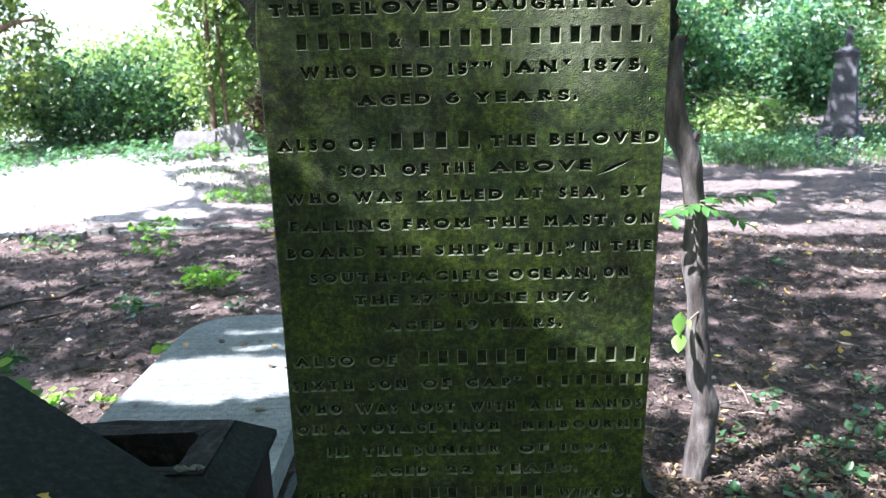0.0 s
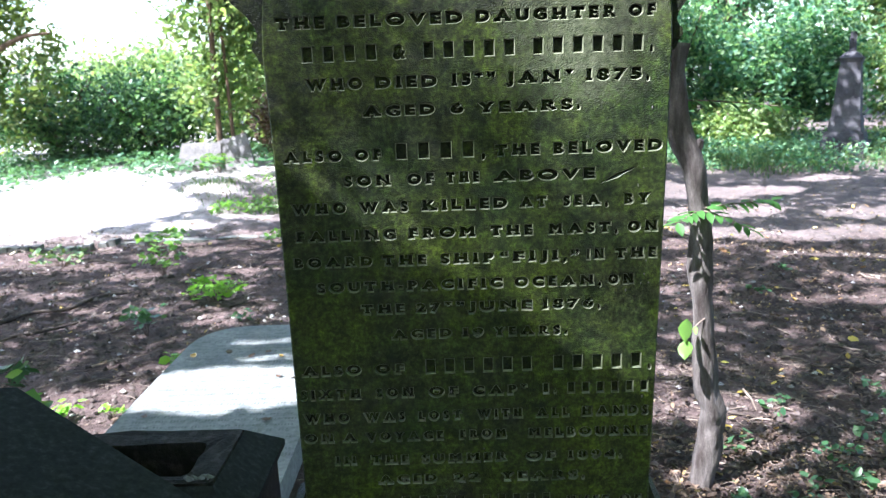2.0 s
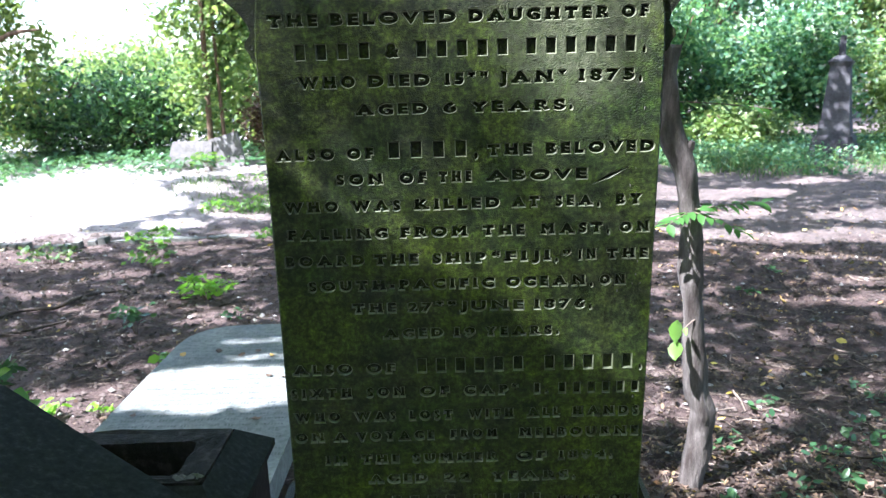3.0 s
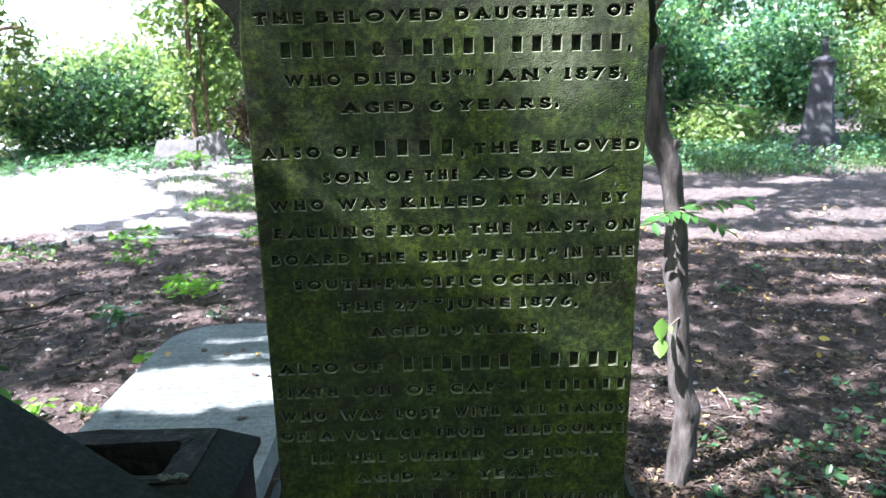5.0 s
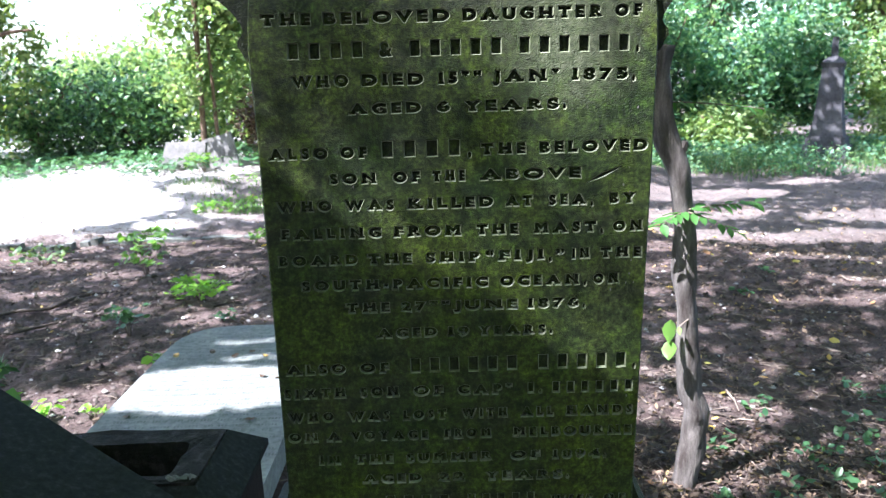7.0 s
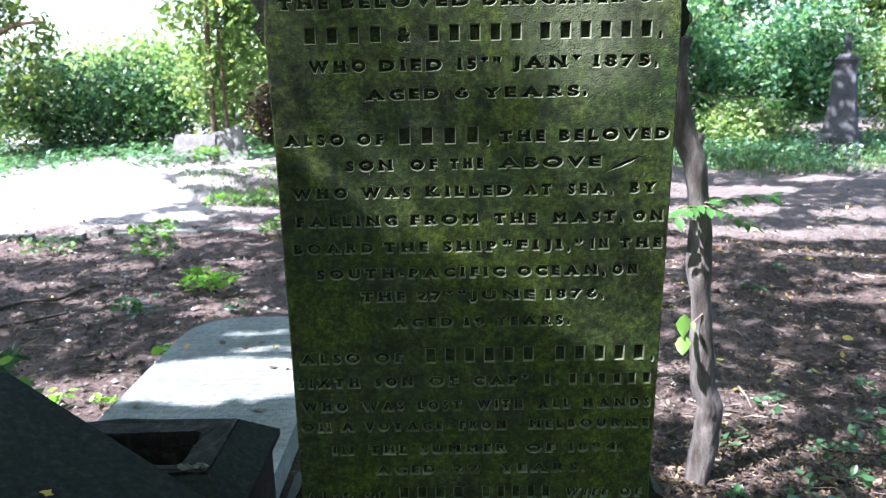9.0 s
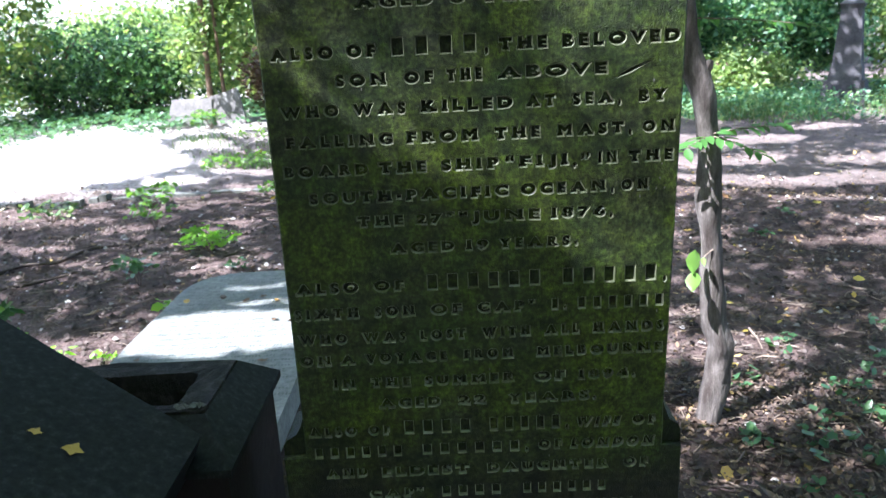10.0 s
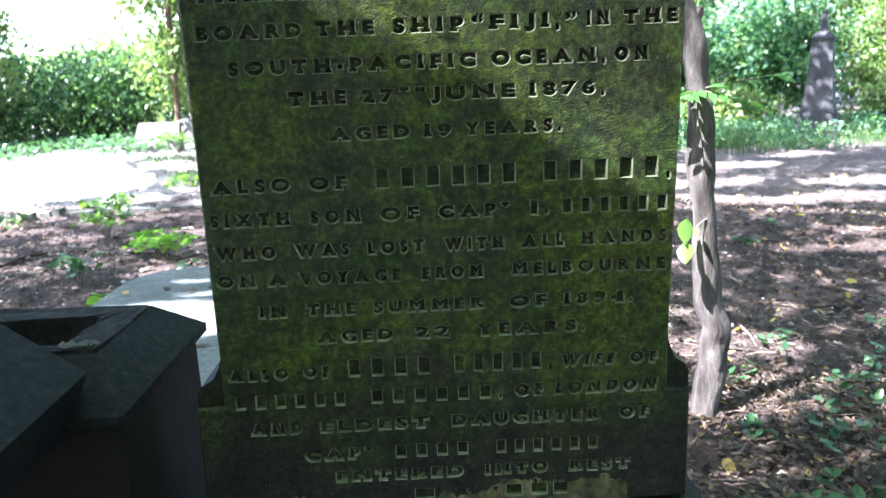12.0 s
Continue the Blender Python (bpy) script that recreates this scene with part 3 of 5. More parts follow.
def cut_face(outline, words, bold, cham, depth):
    """The inscribed face: front with the letters cut out, chamfers and walls of the cuts, and the sides."""
    V, F, VE, FE = [], [], [], []
    pts, edges, faces, owner = [], [], [], []

    def add(loop, who):
        k = len(pts)
        pts.extend(Vector(p) for p in loop)
        edges.extend((k + i, k + (i + 1) % len(loop)) for i in range(len(loop)))
        faces.append(list(range(k, k + len(loop))))
        owner.append(who)

    def band(rings, V, F):
        k, n = len(V), len(rings[0][0])
        for loop, y in rings:
            V.extend((x, y, z) for x, z in loop)
        for r in range(len(rings) - 1):
            for i in range(n):
                F.append((k + r * n + i, k + r * n + (i + 1) % n, k + (r + 1) * n + (i + 1) % n, k + (r + 1) * n + i))
    osign = math.copysign(1, area(outline))
    inner = grown(outline, -0.003, osign)
    add(inner, -1)
    band([(inner, 0.0), (outline, 0.003), (outline, 0.0102)], V, F)
    for w, loops in enumerate(words):
        loops = [clean(l) for l in loops]
        sign = math.copysign(1, max((area(l) for l in loops), key=abs))
        for l in loops:
            front, mid = grown(l, bold + cham, sign), grown(l, bold, sign)
            add(front, w)
            band([(front, 0.0), (mid, cham * 1.3), (mid, depth)], VE, FE)
    vs, _, fs, _, _, _ = geometry.delaunay_2d_cdt(pts, edges, [], 0, 1e-6)
    k = len(V)
    V.extend((v.x, 0.0, v.y) for v in vs)
    P = np.array([(v.x, v.y) for v in vs])
    tri = np.array([f for f in fs if len(f) == 3])
    mid_pt = P[tri].mean(1)
    keep = turns(mid_pt, [inner]) != 0
    for w in range(len(words)):
        loops = [[tuple(pts[i]) for i in f] for f, o in zip(faces, owner) if o == w]
        lo, hi = np.min([p for l in loops for p in l], axis=0), np.max([p for l in loops for p in l], axis=0)
        near = np.where(((mid_pt >= lo) & (mid_pt <= hi)).all(1))[0]
        if len(near):
            sign = math.copysign(1, max((area(l) for l in loops), key=abs))
            keep[near[turns(mid_pt[near], loops) * sign > 0]] = False
    F.extend(tuple(int(k + i) for i in f) for f in tri[keep])
    return V, F, VE, FE


def arch_top(half, z0, rise, n=14):
    """Pointed arch from the right shoulder to the left one."""
    pts = []
    for i in range(n + 1):
        t = i / n
        pts.append((half * math.cos(t * math.pi / 2) ** 0.9, z0 + rise * math.sin(t * math.pi / 2) ** 1.1))
    return pts + [(-x, z) for x, z in reversed(pts[:-1])]


def build_headstone():
    top = thing("headstone", (0, 0.05, 0.44), "tall upright sandstone headstone green with algae, incised inscription", "headstone")
    outline = [(-0.391, 0.431), (0.371, 0.431), (0.371, 0.614), (0.335, 0.617), (0.335, 0.70), (0.343, 1.02), (0.351, 1.36), (0.354, 1.55)] + arch_top(0.354, 1.56, 0.42) + [(-0.355, 1.55), (-0.351, 1.36), (-0.347, 0.70), (-0.348, 0.621), (-0.391, 0.618)]
    v, f, ve, fe = cut_face(outline, inscription_words(), 0.0020, 0.0016, 0.0088)
    obj("inscribed_face", v, f, M_FACE, top, "face with incised slab-serif capitals and barred names")
    obj("letter_edges", ve, fe, M_EDGE, top, "edges of the cut letters, paler for the light they catch")["kind"] = "stuff"
    back = [(x * 0.996, z) for x, z in outline]
    back[0], back[1] = (back[0][0], 0.430), (back[1][0], 0.430)
    part("letter_ground", prism(back, 0.0086, 0.0095), M_LETTER, top, "floor of the cut letters, coloured dark for the shade inside them")
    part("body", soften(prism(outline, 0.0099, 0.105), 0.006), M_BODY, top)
    rs = random.Random(3)
    V, F = [], []
    for k in range(14):
        cx, cz = (0.325 - abs(rs.gauss(0, 0.02)), rs.uniform(0.86, 1.55)) if k < 10 else (rs.uniform(-0.3, 0.3), rs.uniform(0.5, 1.5))
        r = rs.uniform(0.0010, 0.0020)
        i = len(V)
        V += [(cx + r * math.cos(a) * rs.uniform(0.5, 1.2), -0.0006, cz + 1.7 * r * math.sin(a) * rs.uniform(0.5, 1.5)) for a in (0, 1.05, 2.1, 3.15, 4.2, 5.25)]
        V.append((cx, -0.0016, cz))
        F += [(i + q, i + (q + 1) % 6, i + 6) for q in range(6)]
    obj("lichen_specks", V, F, M_OLDSTONE, top, "pale chips and lichen specks")["kind"] = "stuff"
    # moulded brackets below the arch
    for s in (-1, 1):
        prof = [(0.336, 1.524), (0.351, 1.526), (0.360, 1.531), (0.3645, 1.538), (0.367, 1.546), (0.3745, 1.556), (0.3735, 1.566), (0.366, 1.574), (0.3625, 1.582), (0.366, 1.593),
                (0.373, 1.604), (0.382, 1.616), (0.392, 1.625), (0.404, 1.636), (0.414, 1.66), (0.418, 1.70), (0.405, 1.75), (0.336, 1.80)]
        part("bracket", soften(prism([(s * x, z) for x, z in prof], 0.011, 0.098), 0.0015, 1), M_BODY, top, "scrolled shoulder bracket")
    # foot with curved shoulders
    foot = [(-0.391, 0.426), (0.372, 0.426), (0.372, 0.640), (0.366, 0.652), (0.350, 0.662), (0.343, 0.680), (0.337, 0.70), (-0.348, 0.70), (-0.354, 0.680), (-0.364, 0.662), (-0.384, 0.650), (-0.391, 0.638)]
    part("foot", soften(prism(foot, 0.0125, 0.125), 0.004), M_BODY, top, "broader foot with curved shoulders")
    return top


build_headstone()
plinth = thing("plinth", (0, 0.06, 0.0), "weathered stone plinth carrying the headstone", "plinth")
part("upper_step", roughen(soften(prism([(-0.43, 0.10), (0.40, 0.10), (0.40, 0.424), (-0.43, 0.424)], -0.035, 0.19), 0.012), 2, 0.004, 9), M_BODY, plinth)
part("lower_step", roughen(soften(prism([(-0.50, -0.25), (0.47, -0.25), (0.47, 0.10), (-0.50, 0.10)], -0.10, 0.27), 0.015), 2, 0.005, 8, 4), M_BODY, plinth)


# ---- socket stone and the dark slab leaning on it ----
def build_socket():
    t = thing("socket_stone", (-0.715, 0.13, 0.1), "dark square monument base with an empty socket in its top", "monument base")
    bm = bmesh.new()
    x0, x1, y0, y1 = -0.965, -0.463, -0.092, 0.325
    fx0, fx1, fy0, fy1 = -0.893, -0.537, 0.018, 0.262
    hx0, hx1, hy0, hy1 = -0.835, -0.600, 0.052, 0.196

    def ring(a, b, c, d, z, r=0.0):
        if not r:
            return [bm.verts.new(p) for p in ((a, c, z), (b, c, z), (b, d, z), (a, d, z))]
        out = []
        for cx, cy, a0 in ((b - r, c + r, -90), (b - r, d - r, 0), (a + r, d - r, 90), (a + r, c + r, 180)):
            for k in range(4):
                th = radians(a0 + 30 * k)
                out.append(bm.verts.new((cx + r * math.cos(th), cy + r * math.sin(th), z)))
        return out
    o = ring(x0, x1, y0, y1, 0.655)
    f = ring(fx0, fx1, fy0, fy1, 0.712)
    for i in range(4):
        j = (i + 1) % 4
        bm.faces.new((o[i], o[j], f[j], f[i]))
    u = ring(x0, x1, y0, y1, 0.640)
    w = ring(x0 + 0.018, x1 - 0.018, y0 + 0.03, y1 - 0.018, 0.632)
    for i in range(4):
        j = (i + 1) % 4
        bm.faces.new((u[i], u[j], o[j], o[i]))
        bm.faces.new((w[i], w[j], u[j], u[i]))
    part("cope", soften(bm, 0.007, 2), M_GRANITE, t, "smooth dark sloping cope")
    # broken flat top with the rounded socket
    bm = bmesh.new()
    h = ring(hx0, hx1, hy0, hy1, 0.716, 0.016)
    hl = ring(hx0 + 0.01, hx1 - 0.01, hy0 + 0.01, hy1 - 0.01, 0.28, 0.014)
    n = len(h)
    fo = ring(fx0 + 0.002, fx1 - 0.002, fy0 + 0.002, fy1 - 0.002, 0.716, 0.006)
    fl = ring(fx0 + 0.002, fx1 - 0.002, fy0 + 0.002, fy1 - 0.002, 0.706, 0.006)
    for i in range(n):
        j = (i + 1) % n
        bm.faces.new((h[i], h[j], fo[j], fo[i]))
        bm.faces.new((hl[i], hl[j], h[j], h[i]))
        bm.faces.new((fo[i], fo[j], fl[j], fl[i]))
    bm.faces.new(hl)
    bmesh.ops.subdivide_edges(bm, edges=bm.edges[:], cuts=3, use_grid_fill=True)
    for v in bm.verts:
        if v.co.z > 0.71:
            v.co.z += 0.004 * noise.noise(v.co * 38) + 0.003 * noise.noise(v.co * 90)
        v.co.x += 0.003 * noise.noise(v.co * 30)
        v.co.y += 0.003 * noise.noise(v.co * 30 + Vector((5, 0, 0)))
    part("socket_rim", bm, M_ROUGHTOP, t, "rough broken stone rim round the socket")
    part("block", roughen(soften(prism([(x0 + 0.018, y0 + 0.03), (x1 - 0.018, y0 + 0.03), (x1 - 0.018, y1 - 0.018), (x0 + 0.018, y1 - 0.018)], -0.05, 0.633, "z"), 0.006, 1), 3, 0.003, 14), M_RUST, t,
         "weathered reddish dark stone block")
    # flaked mortar
    rng = random.Random(4)
    bm = bmesh.new()
    for k in range(14):
        cx, cy = -0.60 + rng.random() * 0.055, 0.026 + rng.random() * 0.016
        r = 0.003 + rng.random() * 0.007
        ring_v = [bm.verts.new((cx + r * math.cos(a) * rng.uniform(0.6, 1.3), cy + r * 0.7 * math.sin(a) * rng.uniform(0.6, 1.3), 0.719 + 0.004 * rng.random())) for a in np.linspace(0, 5.5, 7)]
        top_v = bm.verts.new((cx, cy, 0.726 + 0.003 * rng.random()))
        for i in range(7):
            bm.faces.new((ring_v[i], ring_v[(i + 1) % 7], top_v))
    part("mortar_flake", bm, M_KERB, t, "pale flaked mortar crumbs")


build_socket()


def build_leaning_slab():
    t = thing("leaning_slab", (-0.75, -0.25, 0.3), "smooth dark granite slab leaning on a monument base", "stone slab")
    c = Vector((-0.517, -0.063, 0.712))
    up = (Vector((-0.935, 0.075, 0.913)) - c).normalized()          # along the upper edge
    dn = (Vector((-0.523, -0.33, 0.703)) - c).normalized()          # along the lower edge
    n = up.cross(dn).normalized()
    if n.z < 0:
        n = -n
    base = [c, c + up * 0.485, c + up * 0.51 + dn * 0.03, c + up * 0.50 + dn * 0.80, c + dn * 0.80]
    bm = bmesh.new()
    a = [bm.verts.new(p) for p in base]
    b = [bm.verts.new(p - n * 0.10) for p in base]
    k = len(base)
    bm.faces.new(a)
    bm.faces.new(b[::-1])
    for i in range(k):
        bm.faces.new((a[i], b[i], b[(i + 1) % k], a[(i + 1) % k]))
    part("slab", soften(bm, 0.004, 2), M_GRANITE, t)
    # prop stone below it
    q = c + up * 0.22 + dn * 0.52
    q2 = q - n * 0.10
    part("prop", roughen(soften(prism([(q2.x - 0.16, q2.y - 0.12), (q2.x + 0.10, q2.y - 0.12), (q2.x + 0.10, q2.y + 0.12), (q2.x - 0.16, q2.y + 0.12)], -0.1, q2.z + 0.03, "z"), 0.02), 2, 0.01, 6), M_RUST, t, "rough stone prop below the slab")
    for (s, d, r) in ((0.174, 0.197, 0.017), (0.243, 0.205, 0.011)):
        p = c + up * s + dn * d + n * 0.0015
        rng = np.random.default_rng(int(s * 1000))
        v, f = [], []
        uu, ww = up, n.cross(up)
        v.append(p + n * 0.002)
        for i in range(9):
            a_ = math.tau * i / 9
            rr = r * (0.5 + 0.65 * (i % 2) * rng.uniform(0.6, 1.0) + 0.2 * rng.random())
            v.append(p + uu * math.cos(a_) * rr + ww * math.sin(a_) * rr + n * 0.003 * rng.random())
        f = [(0, 1 + i, 1 + (i + 1) % 9) for i in range(9)]
        tagged(obj("fallen_leaf", v, f, M_YELLOW), "yellow fallen leaf lying on the dark slab", "leaf", "leaves on the slab")


build_leaning_slab()


# ---- fallen headstone lying behind ----
def build_fallen():
    t = thing("fallen_headstone", (-0.92, 1.3, 0.30), "pale grey headstone with rounded head lying flat on the soil", "headstone")
    xl, xr, y0, ys, yt = -1.262, -0.575, 0.45, 1.80, 2.115
    pts = [(xl, y0), (xr, y0), (xr, ys)]
    cx, hw = (xl + xr) / 2, (xr - xl) / 2
    for i in range(1, 16):
        a = math.pi * i / 16
        x = cx + hw * math.copysign(abs(math.cos(a)) ** 0.62, math.cos(a))
        pts.append((x, ys + (yt - ys) * math.sin(a) ** 0.75))
    pts.append((xl, ys))
    part("slab", soften(prism(pts, 0.245, 0.340, "z"), 0.006), M_SLAB, t)
    rng = random.Random(9)
    bm = bmesh.new()
    y = 1.98
    while y > 0.75:
        w = 0.20 + 0.22 * rng.random() if y < 1.9 else 0.16
        w = min(w, hw - 0.05)
        x = cx - w
        hgt = rng.choice((0.013, 0.016, 0.022))
        while x < cx + w:
            n = rng.uniform(0.02, 0.07)
            k = x
            while k < x + n:
                vs = [bm.verts.new(p) for p in ((k, y, 0.3412), (k + 0.007, y, 0.3412), (k + 0.007, y + hgt, 0.3412), (k, y + hgt, 0.3412))]
                bm.faces.new(vs)
                k += 0.0115
            x += n + 0.022
        y -= hgt + 0.028
    part("inscription", bm, M_SLABINK, t, "worn unreadable lettering as small bars")


build_fallen()


# ---- sapling ----
def sprig(name, root, tip, parent, rng, n, size, material, label=""):
    root, tip = Vector(root), Vector(tip)
    pts = [root.lerp(tip, k / 4) + Vector((0, 0, -0.02 * (k / 4) ** 2)) for k in range(5)]
    v, f = tube(pts, [0.0028, 0.0024, 0.002, 0.0015, 0.001], 5)
    s = obj(name, v, f, M_TWIG, parent, label)
    d = (tip - root).normalized()
    side = d.cross(Vector((0, 0, 1))).normalized()
    for k in range(n):
        t = (k + 0.6) / n
        p = root.lerp(tip, t) + Vector((0, 0, -0.02 * t * t))
        out = (side * (1 if k % 2 else -1) * 0.9 + d * 0.7 + Vector((0, 0, rng.uniform(-0.5, 0.25)))).normalized()
        big_leaf(p, out, size * rng.uniform(0.75, 1.2), material, s, rng)
    return s


def big_leaf(p, out, size, material, parent, rng, side=None):
    """A pointed oval leaf with a fold along its midrib."""
    out = Vector(out).normalized()
    side_given = side is not None
    side = Vector(side).normalized() if side_given else out.cross(Vector((rng.uniform(-0.3, 0.3), rng.uniform(-0.3, 0.3), 1))).normalized()
    nrm = side.cross(out)
    broad = 1.5 if side_given else 1.0
    v, f = [], []
    prof = [(0.0, 0.02), (0.18, 0.17), (0.42, 0.25), (0.68, 0.19), (0.88, 0.08), (1.0, 0.005)]
    for t, w in prof:
        c = Vector(p) + out * size * t - nrm * size * 0.22 * t * t
        w *= broad
        v += [c + side * w * size + nrm * size * 0.05, c, c - side * w * size + nrm * size * 0.05]
    for i in range(len(prof) - 1):
        a = i * 3
        f += [(a, a + 1, a + 4, a + 3), (a + 1, a + 2, a + 5, a + 4)]
    return obj("leaf", v, f, material, parent, smooth=True)


def build_sapling():
    t = thing("sapling", (0.82, 1.13, 0.0), "slender crooked bare sapling stem with a few leafy sprigs", "tree")
    pts = [(0.815, 1.13, -0.06), (0.823, 1.13, 0.02), (0.832, 1.13, 0.12), (0.846, 1.13, 0.23), (0.856, 1.13, 0.30), (0.832, 1.13, 0.37), (0.818, 1.13, 0.47), (0.806, 1.13, 0.574), (0.797, 1.13, 0.70),
           (0.788, 1.13, 0.835), (0.776, 1.13, 1.0), (0.768, 1.13, 1.07), (0.752, 1.13, 1.15), (0.728, 1.13, 1.22), (0.700, 1.13, 1.28), (0.684, 1.13, 1.36), (0.682, 1.13, 1.45), (0.684, 1.13, 1.50), (0.690, 1.13, 1.565)]
    rad = [0.060, 0.051, 0.045, 0.041, 0.045, 0.040, 0.038, 0.037, 0.036, 0.036, 0.036, 0.037, 0.040, 0.042, 0.039, 0.036, 0.035, 0.034, 0.032]
    pts, rad = smooth_path(pts, rad, 4)
    v, f = tube(pts, rad, 16, 2.0, 0.40)
    obj("trunk", v, f, M_BARK, t, smooth=True)
    # snapped stub and the burr below the fork
    v, f = tube([(0.862, 1.13, 0.295), (0.885, 1.125, 0.305), (0.902, 1.12, 0.318)], [0.020, 0.013, 0.006], 7)
    obj("stub", v, f, M_BARK, t)
    v, f = tube([(0.735, 1.125, 1.21), (0.76, 1.115, 1.245), (0.765, 1.11, 1.262)], [0.022, 0.016, 0.009], 8)
    obj("stub", v, f, M_BARK, t)
    rng = random.Random(5)
    sprig("sprig", (0.775, 1.11, 1.035), (0.98, 1.04, 1.085), t, rng, 19, 0.052, M_SAPLEAF, "leafy green sprig")
    sprig("sprig", (0.77, 1.11, 1.03), (0.665, 1.03, 1.015), t, rng, 10, 0.05, M_SAPLEAF)
    sprig("sprig", (0.775, 1.11, 1.03), (0.90, 1.0, 1.0), t, rng, 11, 0.048, M_SAPLEAF)
    sprig("sprig", (0.685, 1.11, 1.39), (1.06, 1.06, 1.37), t, rng, 14, 0.055, M_SAPLEAF)
    s = sprig("sprig", (0.80, 1.10, 0.66), (0.735, 1.07, 0.635), t, rng, 1, 0.03, M_SEEDLING)
    big_leaf((0.735, 1.08, 0.665), (-0.25, -0.25, -0.9), 0.078, M_SEEDLING, s, rng, (1, 0.3, -0.2))
    big_leaf((0.725, 1.06, 0.600), (-0.12, -0.3, -0.8), 0.068, M_SEEDLING, s, rng, (1, -0.2, 0.1))


build_sapling()


# ---- obelisk ----
def build_obelisk(x, y, z, top_z):
    t = thing("obelisk", (x, y, z), "grey granite obelisk monument on a stepped base in grass", "monument")

    def frus(name, w0, w1, z0, z1, lab=""):
        bm = bmesh.new()
        a = [bm.verts.new((sx * w0, sy * w0, z0)) for sx, sy in ((-1, -1), (1, -1), (1, 1), (-1, 1))]
        b = [bm.verts.new((sx * w1, sy * w1, z1)) for sx, sy in ((-1, -1), (1, -1), (1, 1), (-1, 1))]
        bm.faces.new(a[::-1])
        bm.faces.new(b)
        for i in range(4):
            bm.faces.new((a[i], a[(i + 1) % 4], b[(i + 1) % 4], b[i]))
        soften(bm, 0.012)
        bm.transform(Matrix.Translation((x, y, 0)) @ Matrix.Rotation(radians(57), 4, "Z") @ Matrix.Rotation(radians(2.0), 4, "Y"))
        part(name, bm, M_OBELISK, t, lab)
    frus("step", 0.37, 0.36, z - 0.2, z + 0.22, "broad lower step")
    frus("plinth_block", 0.31, 0.285, z + 0.218, z + 0.37)
    frus("die", 0.25, 0.222, z + 0.368, z + 0.60, "tapering die block")
    frus("shaft", 0.210, 0.146, z + 0.598, z + 1.47, "tapering shaft")
    frus("collar", 0.150, 0.182, z + 1.468, z + 1.54, "projecting collar")
    frus("cap", 0.180, 0.075, z + 1.538, z + 1.64)
    frus("finial", 0.050, 0.042, z + 1.638, z + 1.95, "slender broken finial")


build_obelisk(6.33, 11.2, -0.10, 1.86)


# ---- leaning broken stones by the far trees ----
def far_stone(cx, cy, w, h, thick, tilt, roll, label):
    z = gz(cx, cy)
    bm = soften(prism([(-w / 2, -0.1), (w / 2, -0.1), (w / 2 * 0.92, h), (-w / 2 * 0.8, h * 0.94)], 0, thick), 0.01)
    roughen(bm, 1, 0.008, 7, cx)
    bm.transform(Matrix.Translation((cx, cy, z)) @ Matrix.Rotation(radians(tilt), 4, "X") @ Matrix.Rotation(radians(roll), 4, "Y"))
    tagged(part("broken_headstone", bm, M_OLDSTONE), label, "headstone", "broken stones by the trees")


far_stone(-3.50, 8.75, 0.62, 0.42, 0.10, -22, 3, "broken grey headstone leaning back beside thin trees")
far_stone(-2.97, 8.8, 0.46, 0.46, 0.10, -20, -13, "small tilted broken headstone beside thin trees")


def build_stake():
    z = gz(2.9, 9.4)
    t = thing("broken_stake", (2.9, 9.4, z), "small white broken wooden stakes in grass", "stake")
    for a, b in (((2.80, 9.4, z - 0.05), (2.84, 9.4, z + 0.34)), ((2.66, 9.4, z + 0.16), (2.86, 9.4, z + 0.33))):
        v, f = tube([a, b], [0.018, 0.015], 6)
        obj("stake", v, f, M_OLDSTONE, t)


build_stake()

# ---- kerb edging ----
def build_kerb():
    rng = random.Random(12)
    edge = thing("kerb", (-2.6, 5.0, 0.1), "broken line of low mossy kerb stones", "kerb")
    x = -4.3
    while x < 0.9:
        w = rng.uniform(0.16, 0.32) if x > -3.0 else rng.uniform(0.06, 0.09)
        y = 5.03 + 0.03 * math.sin(x * 2) - (0.12 if x < -3.2 else 0)
        z = gz(x + w / 2, y)
        h = rng.uniform(0.012, 0.040) if x > -3.0 else rng.uniform(0.03, 0.06)
        bm = soften(prism([(-w / 2, -0.06), (w / 2, -0.06), (w / 2, h), (-w / 2, h)], -0.045, 0.045), 0.014)
        bm.transform(Matrix.Translation((x + w / 2, y, z)) @ Matrix.Rotation(radians(rng.uniform(-5, 5)), 4, "Z") @ Matrix.Rotation(radians(rng.uniform(-5, 5)), 4, "Y"))
        part("kerb_stone", bm, M_KERB, edge)
        x += w + rng.uniform(0.008, 0.03)


build_kerb()


# ---- trees and shrubs ----
def tree(name, base, pts, rad, crown_pos, leaf, material, label, rng, limbs=(), bark=None, slim=0.55):
    t = thing(name, base, label, "tree" if "tree" in name else "shrub")
    bark = bark or M_TRUNK
    if pts:
        p, r = smooth_path(pts, rad, 4)
        v, f = tube(p, r, 10, base[0], 0.15)
        obj("trunk", v, f, bark, t, smooth=True)
    for lp, lr in limbs:
        p, r = smooth_path(lp, lr, 3)
        v, f = tube(p, r, 7, base[1], 0.1)
        obj("limb", v, f, bark, t, smooth=True)
    v, f = leaves(crown_pos, leaf, rng, 0.0, slim)
    fast("crown", v, f, material, t)
    return t


